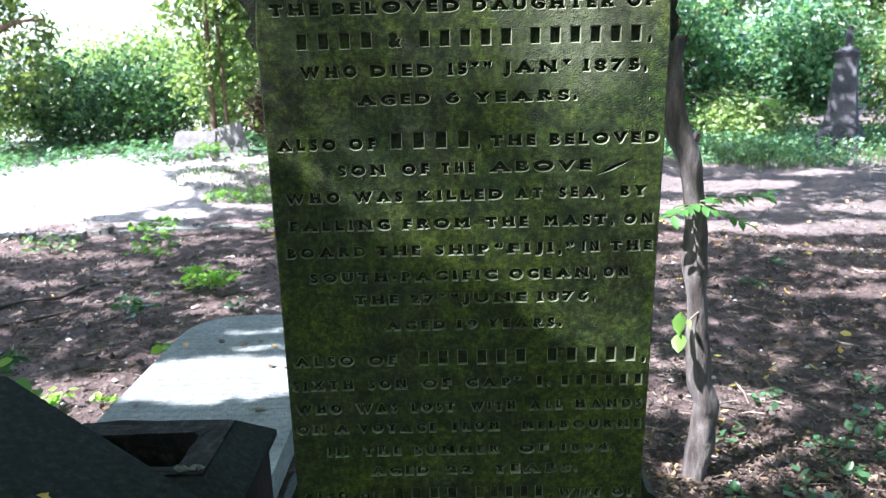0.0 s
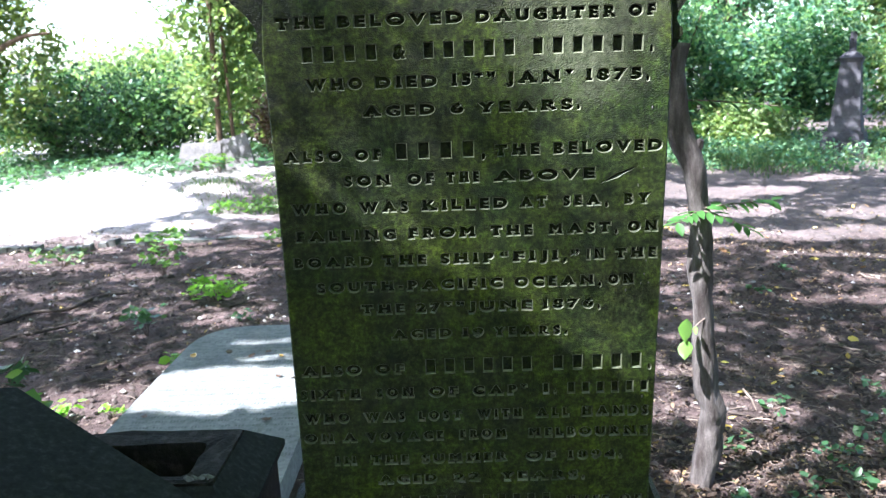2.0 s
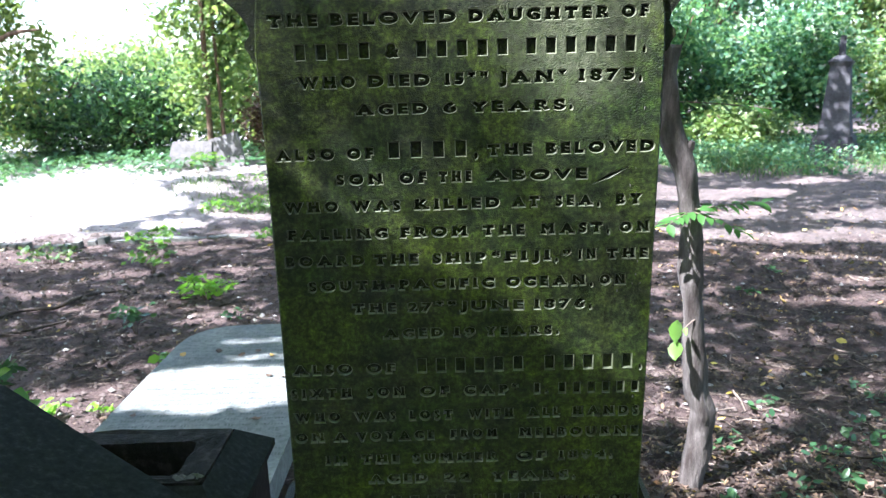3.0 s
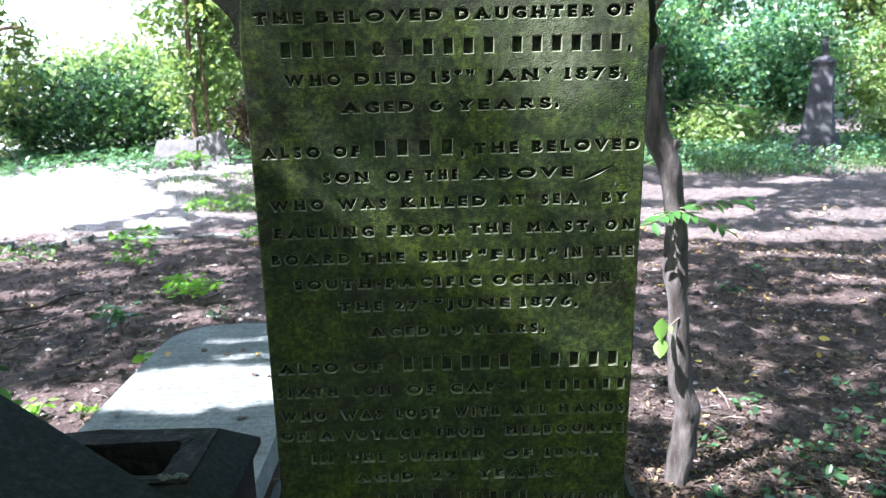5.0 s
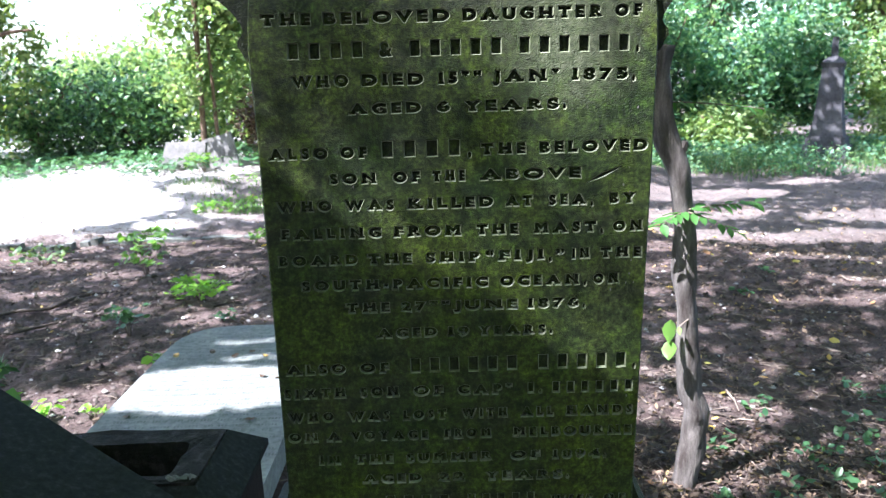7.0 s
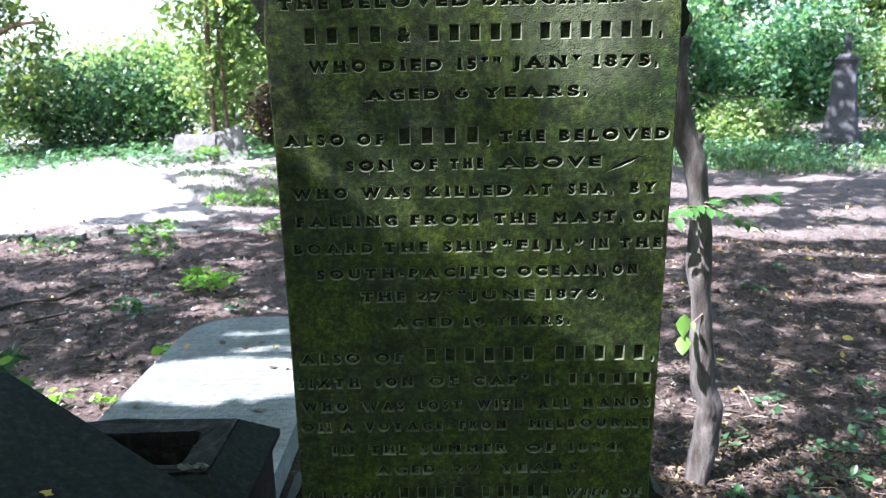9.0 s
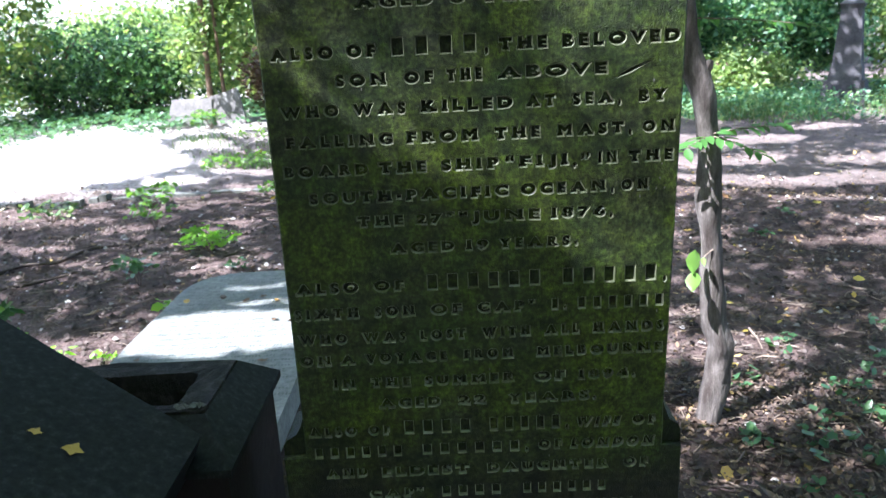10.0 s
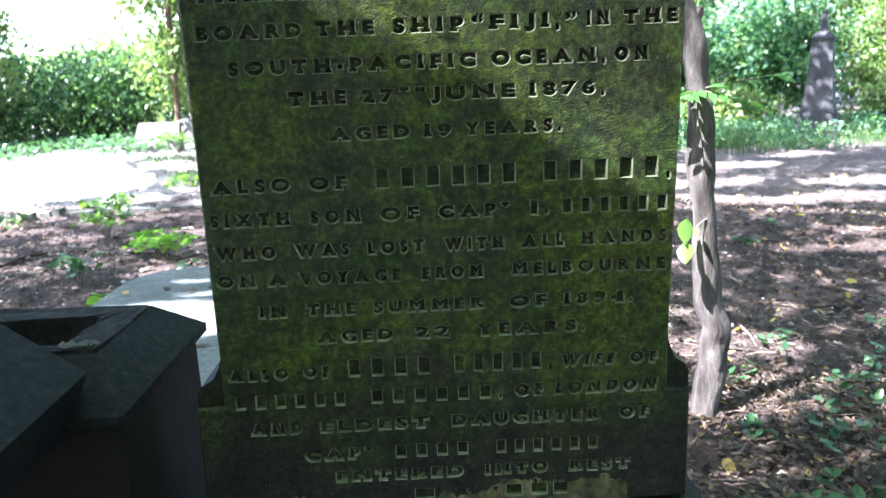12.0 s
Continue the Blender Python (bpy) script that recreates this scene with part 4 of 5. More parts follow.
def shrub(x, y, rx, ry, h, n, leaf, material, label, seed, name="shrub"):
    rng = np.random.default_rng(seed)
    z = gz(x, y)
    pos = clumps(rng, (x, y, z + h * 0.48), (rx, ry, h * 0.55), n, 26, 0.10 + 0.03 * rx)
    pos[:, 2] = np.maximum(pos[:, 2], z + 0.02)
    stems = []
    for k in range(5):
        a = rng.uniform(0, 6.28)
        stems.append(([(x, y, z - 0.1), (x + 0.2 * rx * math.cos(a), y + 0.2 * ry * math.sin(a), z + h * 0.4), (x + 0.6 * rx * math.cos(a), y + 0.6 * ry * math.sin(a), z + h * 0.8)], [0.03, 0.022, 0.01]))
    return tree(name, (x, y, z), None, None, pos, leaf, material, label, rng, stems)


# left: dark shrubs behind the clearing
shrub(-6.6, 11.2, 1.5, 1.2, 1.65, 260, 0.095, M_DARKLEAF, "dense dark evergreen shrub beyond the clearing", 1)
shrub(-4.9, 10.9, 1.4, 1.1, 1.45, 270, 0.095, M_DARKLEAF, "rounded dark evergreen shrub beyond the clearing", 2)
shrub(-8.8, 12.2, 1.5, 1.3, 0.9, 110, 0.11, M_GREEN, "light green shrub beyond the clearing", 3)
shrub(-3.3, 11.6, 1.3, 1.0, 2.3, 190, 0.13, M_GREEN, "bright green leafy shrub behind thin trees", 4)
shrub(-2.3, 10.4, 0.9, 0.7, 1.05, 230, 0.09, M_BROWNLEAF, "brown dead-leaved shrub behind a headstone", 5)
shrub(-1.0, 11.6, 1.4, 1.0, 2.2, 190, 0.13, M_GREEN, "bright green leafy shrub behind a headstone", 6)
shrub(-11.5, 13.5, 1.9, 1.4, 1.6, 140, 0.12, M_GREEN, "tall light green shrub at the clearing edge", 7)
shrub(-6.0, 14.5, 2.4, 1.4, 1.1, 120, 0.13, M_GREEN, "pale green shrub far behind the clearing", 8)
# right: woodland edge
shrub(1.6, 12.6, 1.7, 1.3, 3.2, 520, 0.125, M_GREENB, "dark green woodland edge shrub in shade", 11)
shrub(4.0, 13.4, 1.8, 1.4, 3.0, 520, 0.125, M_GREENB, "tall green woodland edge shrub", 12)
shrub(6.6, 14.0, 1.8, 1.4, 2.6, 520, 0.125, M_GREENB, "broad green woodland edge shrub behind the obelisk", 13)
shrub(9.2, 13.6, 1.8, 1.4, 2.3, 360, 0.12, M_GREEN, "sunlit green shrub beside the obelisk", 14)
shrub(2.9, 11.2, 0.9, 0.7, 1.0, 180, 0.10, M_GREENB, "low green shrub at the woodland edge", 15)
shrub(5.0, 12.0, 0.9, 0.7, 0.9, 180, 0.10, M_GREEN, "low sunlit shrub at the woodland edge", 16)
shrub(8.2, 11.8, 0.9, 0.7, 0.8, 180, 0.10, M_GREEN, "low leafy shrub beside the obelisk", 17)
shrub(11.8, 13.0, 1.6, 1.4, 2.2, 300, 0.12, M_GREEN, "light green shrub at the woodland edge", 18)


def thin_tree(x, y, top, lean, seed, label, rad=0.055, material=None, crown_r=0.8, leaf=0.10, n=170):
    rng = np.random.default_rng(seed)
    z = gz(x, y)
    pts = [(x, y, z - 0.1), (x + lean * 0.2, y, z + top * 0.25), (x + lean * 0.55, y, z + top * 0.55), (x + lean, y, z + top)]
    pos = clumps(rng, (x + lean * 0.5, y + 0.3, z + top * 0.50), (crown_r, crown_r * 0.8, top * 0.46), n, 22, 0.11, 0.15)
    limbs = []
    for k in range(7):
        a, h = rng.uniform(0, 6.28), rng.uniform(0.3, 0.9)
        q = Vector((x + lean * h, y, z + top * h))
        limbs.append(([q, q + Vector((math.cos(a) * 0.3, math.sin(a) * 0.3, 0.22)), q + Vector((math.cos(a) * 0.75, math.sin(a) * 0.7, 0.40))], [0.016, 0.011, 0.004]))
    return tree("tree", (x, y, z), pts, [rad * 1.25, rad, rad * 0.85, rad * 0.5], pos, leaf, material or M_GREEN, label, rng, limbs)


thin_tree(-3.24, 9.0, 5.2, 0.12, 31, "slender brown-barked tree with light leaves by broken stones", 0.036, None, 0.95, 0.12, 230)
thin_tree(-3.06, 9.05, 4.4, -0.05, 32, "second slender tree with light leaves by broken stones", 0.024)
edge_tree = thin_tree(-7.6, 9.6, 5.0, 1.2, 33, "leaning thin tree at the clearing edge", 0.07, M_OLIVE, 1.6, 0.12, 330)
v, f = tube(*smooth_path([(-7.0, 9.6, 1.75), (-6.45, 9.55, 1.98), (-6.0, 9.5, 2.16), (-5.6, 9.5, 2.2)], [0.06, 0.045, 0.03, 0.012], 4), 8)
obj("limb", v, f, M_TRUNK, edge_tree, smooth=True)
thin_tree(-2.0, 12.5, 6.0, 0.3, 34, "tall leafy tree behind the shrubs", 0.09, None, 1.3, 0.12, 280)


def wood(x, y, r, h, n, seed, material, leaf=0.20):
    """A larger tree of the wood round about, with a crown reaching low."""
    rng = np.random.default_rng(seed)
    z = gz(x, y)
    pos = clumps(rng, (x, y, z + h * 0.56), (r, r, h * 0.46), n, 24, 0.32, 0.2)
    limbs = []
    for k in range(5):
        a = rng.uniform(0, 6.28)
        limbs.append(([(x, y, z + h * 0.25), (x + 0.4 * r * math.cos(a), y + 0.4 * r * math.sin(a), z + h * 0.5), (x + 0.75 * r * math.cos(a), y + 0.75 * r * math.sin(a), z + h * 0.7)], [0.10, 0.07, 0.03]))
    return tree("tree", (x, y, z), [(x, y, z - 0.2), (x + 0.1, y, z + h * 0.4), (x, y + 0.1, z + h * 0.85)], [0.24, 0.17, 0.06], pos, leaf, material, "broad green woodland tree with a low crown", rng, limbs)


for i, (x, y, r, h, m) in enumerate([(2, 17, 3.0, 8, M_GREENB), (6.5, 18, 3.2, 8, M_GREENB), (11, 17.5, 3.0, 6, M_GREEN), (15, 15, 3.0, 7, M_GREEN), (-2, 18.5, 2.6, 7, M_GREEN),
                                     (-15, 16, 3.0, 6, M_GREEN), (-9.5, 23, 3.2, 2.4, M_GREEN), (-19, 8, 3.4, 8, M_GREEN), (20, 8, 3.5, 8, M_GREEN), (-5, 27, 3.2, 2.2, M_GREEN),
                                     (10, -9, 3.5, 8, M_GREEN), (-12, -10, 3.5, 8, M_GREEN), (0, -14, 3.8, 9, M_GREEN), (14, 0, 3.5, 8, M_GREENB), (1, 24, 4, 9, M_GREENB), (9, 24, 4, 9, M_GREENB), (5, -8, 3.4, 7, M_GREENB), (-5, -9, 3.6, 7, M_GREENB), (0, -9.5, 3.2, 6, M_GREENB), (-9, -5, 3, 7, M_GREENB), (9, -4, 3, 7, M_GREENB), (-13, 1, 3.2, 7, M_GREENB)]):
    # those behind the camera are unseen, added and thickened to hold back skylight
    wood(x, y, r, h, 360 if y < -3 else 330, 50 + i, m, 0.28 if y < -3 else 0.20)


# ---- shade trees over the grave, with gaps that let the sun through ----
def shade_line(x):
    """Height on the headstone's face up to which the added bough shades it."""
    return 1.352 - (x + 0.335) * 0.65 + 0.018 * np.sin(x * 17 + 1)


def lit(p):
    """How open the crown is where its shadow falls from p: 0 shut, 1 open; 2 where it must stay thick."""
    k = p[:, 2] / SUN.z
    gx, gy = p[:, 0] - SUN.x * k, p[:, 1] - SUN.y * k
    out = np.zeros(len(p))
    out[(gy > 4.9 + 0.25 * np.sin(gx * 3)) & (gx < -3.1 + 0.35 * np.sin(gy * 3))] = 1
    out[(gy > 4.9) & (gx < -0.3) & (np.sin(gx * 4.3 + gy * 2.2) * np.cos(gy * 6.5 + np.sin(gx * 3)) > 0.12)] = 1
    out[(gy > 8.6) & (np.sin(gx * 2.1 + 1) * np.cos(gy * 1.9) > 0.3)] = 1
    out[(gy > 8.2 + 0.3 * np.sin(gx * 2.3)) & (gx < 0.3)] = 1
    out[(gx > 5.6) & (gx < 8.2) & (gy > 10.4) & (gy < 12.5)] = 0
    for cx, cy, rx, ry in POOLS:
        out[((gx - cx) / (rx + 0.05)) ** 2 + ((gy - cy) / (ry + 0.05)) ** 2 < 1] = 1
    for z0, x0, x1, y0, y1 in ((0.75, -1.15, -0.40, -1.0, 0.36), (0.34, -1.32, -0.52, 0.4, 2.2)):
        kz = (p[:, 2] - z0) / SUN.z
        hx, hy = p[:, 0] - SUN.x * kz, p[:, 1] - SUN.y * kz
        out[(hx > x0) & (hx < x1) & (hy > y0) & (hy < y1) & (out != 1)] = 2
    # broken light along the sapling's stem
    for dy in (-0.05, 0.0, 0.05):
        kf = (p[:, 1] + dy - 1.13) / SUN.y
        fx, fz = p[:, 0] - SUN.x * kf, p[:, 2] - SUN.z * kf
        out[(np.abs(fx - 0.80) < 0.13) & (kf > 0) & (((fz > 0.50) & (fz < 0.68)) | ((fz > 0.72) & (fz < 0.98)) | ((fz > 0.24) & (fz < 0.38)) | ((fz > 0.0) & (fz < 0.14)))] = 1
    # nothing of the high crown stands before the face of the headstone; the added bough shades it
    for dx in (-0.06, 0.0, 0.06):
        for dy in (-0.1, -0.05, 0.0, 0.05, 0.1):
            kf = (p[:, 1] + dy) / SUN.y
            fx, fz = p[:, 0] + dx - SUN.x * kf, p[:, 2] - SUN.z * kf
            out[(fx > -0.345) & (fx < 0.41) & (fz > shade_line(fx) - 0.03) & (fz < 1.95) & (kf > 0)] = 1
    return out


POOLS = [(-0.74, 1.49, 0.46, 0.19), (-0.50, 1.80, 0.30, 0.0), (-0.60, 2.0, 0.25, -0.01), (-1.43, 1.56, 0.36, 0.20), (1.15, 1.75, 0.30, 0.10), (1.0, 1.12, 0.10, 0.03), (1.12, 1.40, 0.14, 0.04), (0.95, 2.2, 0.20, 0.06),
         (1.6, 5.7, 1.3, 0.34), (3.4, 5.5, 0.9, 0.26), (2.2, 6.7, 1.2, 0.35), (4.6, 6.4, 0.9, 0.3), (1.2, 3.55, 0.3, 0.05), (3.0, 3.7, 0.4, 0.06), (0.75, 1.75, 0.2, 0.05), (0.9, 2.75, 0.2, 0.05), (1.7, 4.75, 0.6, 0.08), (-2.6, 3.4, 0.2, 0.03), (-1.9, 2.9, 0.14, 0.03), (-1.4, 3.9, 0.25, 0.04), (1.4, 4.2, 0.35, 0.09), (2.5, 3.3, 0.35, 0.07), (2.9, 4.4, 0.5, 0.1), 
         (-1.2, 2.75, 0.12, 0.05), (-2.2, 4.5, 0.3, 0.08), (-3.6, 4.6, 0.6, 0.22), (-2.8, 4.2, 0.35, 0.05), (-2.2, 3.9, 0.2, 0.02), (-3.2, 3.6, 0.3, 0.03), (-1.9, 4.7, 0.25, 0.04), (0.7, 3.2, 0.3, 0.08), (1.3, 7.6, 0.9, 0.4), (3.2, 8.0, 1.0, 0.4)]


def shade_trees():
    rng = np.random.default_rng(77)
    n = 84000
    p = np.stack([rng.uniform(-9.5, 5.5, n), rng.uniform(-6.5, 6.5, n), rng.uniform(4.6, 6.4, n)], 1)
    thick = np.stack([rng.uniform(-4.4, -1.5, 24000), rng.uniform(-2.4, 0.9, 24000), rng.uniform(4.7, 5.6, 24000)], 1)
    m = 30000
    p = np.concatenate([p, np.stack([rng.uniform(-2.5, 10.0, m), rng.uniform(6.0, 12.0, m), rng.uniform(4.7, 6.4, m)], 1)])
    o = lit(p)
    keep = (o != 1)
    o2 = lit(thick)
    size = np.concatenate([np.full(int(keep.sum()), 0.15), np.full(int((o2 == 2).sum()), 0.10)])
    p = np.concatenate([p[keep], thick[o2 == 2]])
    bases = [(-6.2, -3.2), (3.4, -3.6), (9.2, 6.4)]
    near = np.argmin([np.hypot(p[:, 0] - bx, p[:, 1] - by) for bx, by in bases], axis=0)
    for i, (bx, by) in enumerate(bases):
        z = gz(bx, by)
        limbs = []
        for k in range(9):
            a = k * 0.7 + i
            q = Vector((bx, by, z + 3.2 + 0.15 * k))
            e = Vector((bx + 3.2 * math.cos(a), by + 3.2 * math.sin(a), 5.6))
            limbs.append(([q, q.lerp(e, 0.5) + Vector((0, 0, 0.2)), e], [0.10, 0.06, 0.02]))
        t = tree("shade_tree", (bx, by, z), [(bx, by, z - 0.2), (bx + 0.05, by, z + 2.2), (bx, by + 0.1, z + 5.5)], [0.30, 0.22, 0.08], p[near == i], size[near == i], M_GREEN, "tall spreading tree shading the graves", rng, limbs, None, 0.7)
        first = t if i == 0 else first
    return first


def shading_bough(t):
    """An added, unseen bough before the headstone: dense below, thin above, fitted to the face's shade."""
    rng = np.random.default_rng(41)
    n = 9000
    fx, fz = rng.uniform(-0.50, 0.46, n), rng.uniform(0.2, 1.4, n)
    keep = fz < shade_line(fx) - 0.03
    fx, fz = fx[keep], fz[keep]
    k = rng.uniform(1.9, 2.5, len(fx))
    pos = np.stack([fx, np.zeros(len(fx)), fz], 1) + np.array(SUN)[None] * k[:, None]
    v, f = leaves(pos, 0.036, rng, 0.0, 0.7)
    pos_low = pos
    fast("shading_leaves", v, f, M_GREEN, t, "dense leaves of an unseen bough added to shade the headstone")
    # fine leaves added high up, densest where the face is to be dim, open upper right
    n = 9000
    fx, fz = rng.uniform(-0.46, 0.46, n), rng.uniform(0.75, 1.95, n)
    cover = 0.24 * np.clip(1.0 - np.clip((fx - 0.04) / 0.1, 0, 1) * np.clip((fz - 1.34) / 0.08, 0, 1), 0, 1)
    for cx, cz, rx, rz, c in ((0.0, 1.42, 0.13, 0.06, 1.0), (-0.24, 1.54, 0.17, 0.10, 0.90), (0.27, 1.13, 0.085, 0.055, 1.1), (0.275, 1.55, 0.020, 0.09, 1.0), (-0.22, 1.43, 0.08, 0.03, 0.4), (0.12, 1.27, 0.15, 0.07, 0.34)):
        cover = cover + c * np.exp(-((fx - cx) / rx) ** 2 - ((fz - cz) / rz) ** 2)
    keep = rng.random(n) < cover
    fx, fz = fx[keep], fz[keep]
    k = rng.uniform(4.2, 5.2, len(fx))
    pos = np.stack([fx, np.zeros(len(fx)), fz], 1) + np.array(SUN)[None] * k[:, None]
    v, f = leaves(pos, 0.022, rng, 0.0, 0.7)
    fast("dimming_leaves", v, f, M_GREEN, t, "fine unseen leaves added to dim parts of the headstone's face")
    p, r = smooth_path([(-6.1, -3.15, 3.3), (-4.2, -2.0, 3.75), (-2.4, -0.95, 3.45), (-1.45, -0.50, 3.05), (-1.12, -0.38, 2.75)], [0.07, 0.05, 0.03, 0.016, 0.006], 4)
    v, f = tube(p, r, 7, 1.0, 0.1)
    obj("limb", v, f, M_TRUNK, t, smooth=True)
    tip = Vector((-1.45, -0.50, 3.05))
    for q in pos_low[:: max(1, len(pos_low) // 24)]:
        q = Vector(q)
        v, f = tube([tip, tip.lerp(q, 0.55) + Vector((0, 0, 0.05)), q], [0.007, 0.004, 0.0015], 5)
        obj("twig", v, f, M_TRUNK, t)


shading_bough(shade_trees())


# ---- ground cover ----
def scatter(rng, n, x0, x1, y0, y1, dens=None):
    x, y = rng.uniform(x0, x1, n), rng.uniform(y0, y1, n)
    if dens is not None:
        k = rng.random(n) < dens(x, y)
        x, y = x[k], y[k]
    # keep clear of the stones
    free = ~((np.abs(x) < 0.5) & (y > -0.12) & (y < 0.3)) & ~((x > -1.0) & (x < -0.44) & (y > -0.8) & (y < 0.35)) & ~((x > -1.27) & (x < -0.57) & (y > 0.44) & (y < 2.1))
    return x[free], y[free]


def litter():
    rng = np.random.default_rng(5)
    x, y = scatter(rng, 26000, -4.5, 6.0, -1.0, 9.0, lambda x, y: np.clip(0.25 + 0.5 * (np.sin(x * 2.2) * np.cos(y * 1.9) > 0) + 0.35 * (y < 2.2), 0, 1))
    x2, y2 = scatter(rng, 17000, 0.45, 4.5, 0.2, 5.2, lambda x, y: np.clip(0.35 + 0.5 * (np.sin(x * 3.7 + y) * np.cos(y * 3.1) > -0.1), 0, 1))
    x3, y3 = scatter(rng, 9000, 0.42, 2.4, 0.1, 1.5)
    x, y = np.concatenate([x, x2, x3]), np.concatenate([y, y2, y3])
    pos = np.stack([x, y, ground_z(x, y) + 0.016 + 0.012 * rng.random(len(x))], 1)
    v, f = oval_leaves(pos, 0.008 + 0.030 * rng.random(len(x)) ** 1.8, rng, 0.72, 0.48, 0.5)
    ob = fast("leaf_litter", v, f, M_LITTER)
    tagged(ob, "scattered dry brown leaves on bare soil", "leaf litter", kind="stuff")
    x, y = scatter(rng, 1050, -4.0, 5.0, 0.2, 7.0, lambda x, y: np.clip(0.45 + 0.25 * x, 0.15, 1))
    pos = np.stack([x, y, ground_z(x, y) + 0.02], 1)
    v, f = oval_leaves(pos, 0.03 + 0.035 * rng.random(len(x)), rng, 0.75, 0.6, 0.35)
    tagged(fast("tan_leaves", v, f, M_TAN), "larger tan and yellow fallen leaves", "leaf litter", kind="stuff")
    x, y = scatter(rng, 9500, -4.5, 5.0, -1.0, 7.5, lambda x, y: np.clip(1.1 - 0.1 * y, 0.2, 1))
    x2, y2 = scatter(rng, 1300, 0.42, 2.8, 0.1, 2.4)
    x, y = np.concatenate([x, x2]), np.concatenate([y, y2])
    V, F = [], []
    for a, b in zip(x, y):
        L, th = rng.uniform(0.02, 0.15) * (1.5 if rng.random() < 0.06 else 1), rng.uniform(0, 6.28)
        z = gz(a, b) + 0.014
        r = 0.0012 + 0.0055 * rng.random() ** 4
        d = np.array((math.cos(th), math.sin(th), rng.normal() * 0.12))
        s = np.array((-math.sin(th), math.cos(th), 0)) * r
        u = np.array((0, 0, 1)) * r
        m = np.array((a, b, z))
        bend = s * rng.normal() * 5
        i = len(V)
        for q, k in ((m - d * L / 2, 1.0), (m + bend, 0.9), (m + d * L / 2, 0.5)):
            V += [q + s * k, q + u * k * 1.4, q - s * k]
        for j in (0, 3):
            for k in range(3):
                e, g = i + j + k, i + j + (k + 1) % 3
                F += [(e, g, g + 3), (e, g + 3, e + 3)]
    tagged(fast("twigs", V, F, M_TWIG), "dead twigs and stalks strewn over the soil", "twigs", kind="stuff")
    x, y = scatter(rng, 36000, -4.0, 4.0, -0.6, 5.4, lambda x, y: np.clip(1.15 - 0.16 * y, 0.2, 1))
    r = 0.004 + 0.018 * rng.random(len(x)) ** 2.5
    m = np.stack([x, y, ground_z(x, y) + 0.006], 1)
    q = np.array(((1, 0, 0), (-0.2, 1, 0), (-1, 0.1, 0), (0.1, -1, 0), (0.1, 0.1, 0.9)))
    V = m[:, None, :] + q[None] * r[:, None, None] * rng.uniform(0.6, 1.4, (len(x), 5, 1))
    k = np.arange(len(x))[:, None] * 5
    F = np.concatenate([k + np.array([[a, b, 4]]) for a, b in ((0, 1), (1, 2), (2, 3), (3, 0))])
    tagged(fast("soil_crumbs", V.reshape(-1, 3), F, M_CRUMB), "dark crumbs and clods of loose soil", "soil", kind="stuff")
    x, y = scatter(rng, 1900, -4.5, 5.0, 0.2, 7.5)
    V, F = [], []
    for a, b in zip(x, y):
        r = 0.006 + 0.016 * rng.random() ** 3
        m = np.array((a, b, gz(a, b) + 0.010))
        i = len(V)
        V += [m + r * np.array(q) * rng.uniform(0.6, 1.3) for q in ((1, 0, 0), (0, 1, 0), (-1, 0.2, 0), (0.1, -1, 0), (0, 0, 0.7))]
        F += [(i, i + 1, i + 4), (i + 1, i + 2, i + 4), (i + 2, i + 3, i + 4), (i + 3, i, i + 4)]
    tagged(fast("stone_chips", V, F, M_CHIP), "small pale stone chips in the soil", "stone chips", kind="stuff")


litter()


def weed(x, y, r, n, leaf, material, label, seed, h=0.10, name="weed", z=None):
    """A low plant: stalks fanning from one root, leaves along them."""
    rng = np.random.default_rng(seed)
    z = gz(x, y) if z is None else z
    t = thing(name, (x, y, z), label, "plant")
    V, F, pos = [], [], []
    for k in range(n):
        a, rr = rng.uniform(0, 6.28), r * math.sqrt(rng.random())
        tip = (x + rr * math.cos(a), y + rr * math.sin(a), z + h * rng.uniform(0.5, 1.1))
        v, f = tube([(x, y, z - 0.02), (x + rr * 0.4 * math.cos(a), y + rr * 0.4 * math.sin(a), z + h * 0.6), tip], [0.002, 0.0016, 0.001], 4)
        F += [tuple(q + len(V) for q in g) for g in f]
        V += v
        for j in range(4):
            pos.append((tip[0] + rng.normal() * leaf * 0.45, tip[1] + rng.normal() * leaf * 0.45, tip[2] + rng.normal() * leaf * 0.2))
    obj("stalk", V, F, M_TWIG, t)
    v, f = oval_leaves(np.array(pos), leaf, rng, 0.55, 0.62, 0.3)
    fast("foliage", v, f, material, t)
    return t


weed(-1.50, 3.02, 0.17, 46, 0.045, M_FERN, "bright yellow-green ferny plant on bare soil", 61, 0.10)
weed(-1.70, 2.45, 0.10, 12, 0.05, M_IVY, "small dark ivy seedling on bare soil", 62, 0.14)
weed(-2.10, 3.75, 0.15, 16, 0.055, M_SEEDLING, "green leafy seedling on bare soil", 63, 0.18)
weed(-2.45, 4.6, 0.22, 24, 0.06, M_SEEDLING, "green weed tuft beside the kerb", 64, 0.16)
weed(-1.45, 4.75, 0.18, 22, 0.05, M_SEEDLING, "green weed tuft beside the kerb", 65, 0.09)
weed(-3.05, 4.2, 0.22, 26, 0.05, M_GRASS, "dry grassy weed tuft on soil", 66, 0.12)
weed(-1.62, 1.42, 0.06, 6, 0.04, M_FERN, "bright green seedling in the sun by a slab", 67, 0.07)
weed(-1.42, 1.40, 0.05, 5, 0.035, M_FERN, "bright green seedling in the sun by a slab", 68, 0.06)
weed(-1.30, 1.83, 0.03, 4, 0.06, M_FERN, "single green leaf beside the fallen stone", 69, 0.09)
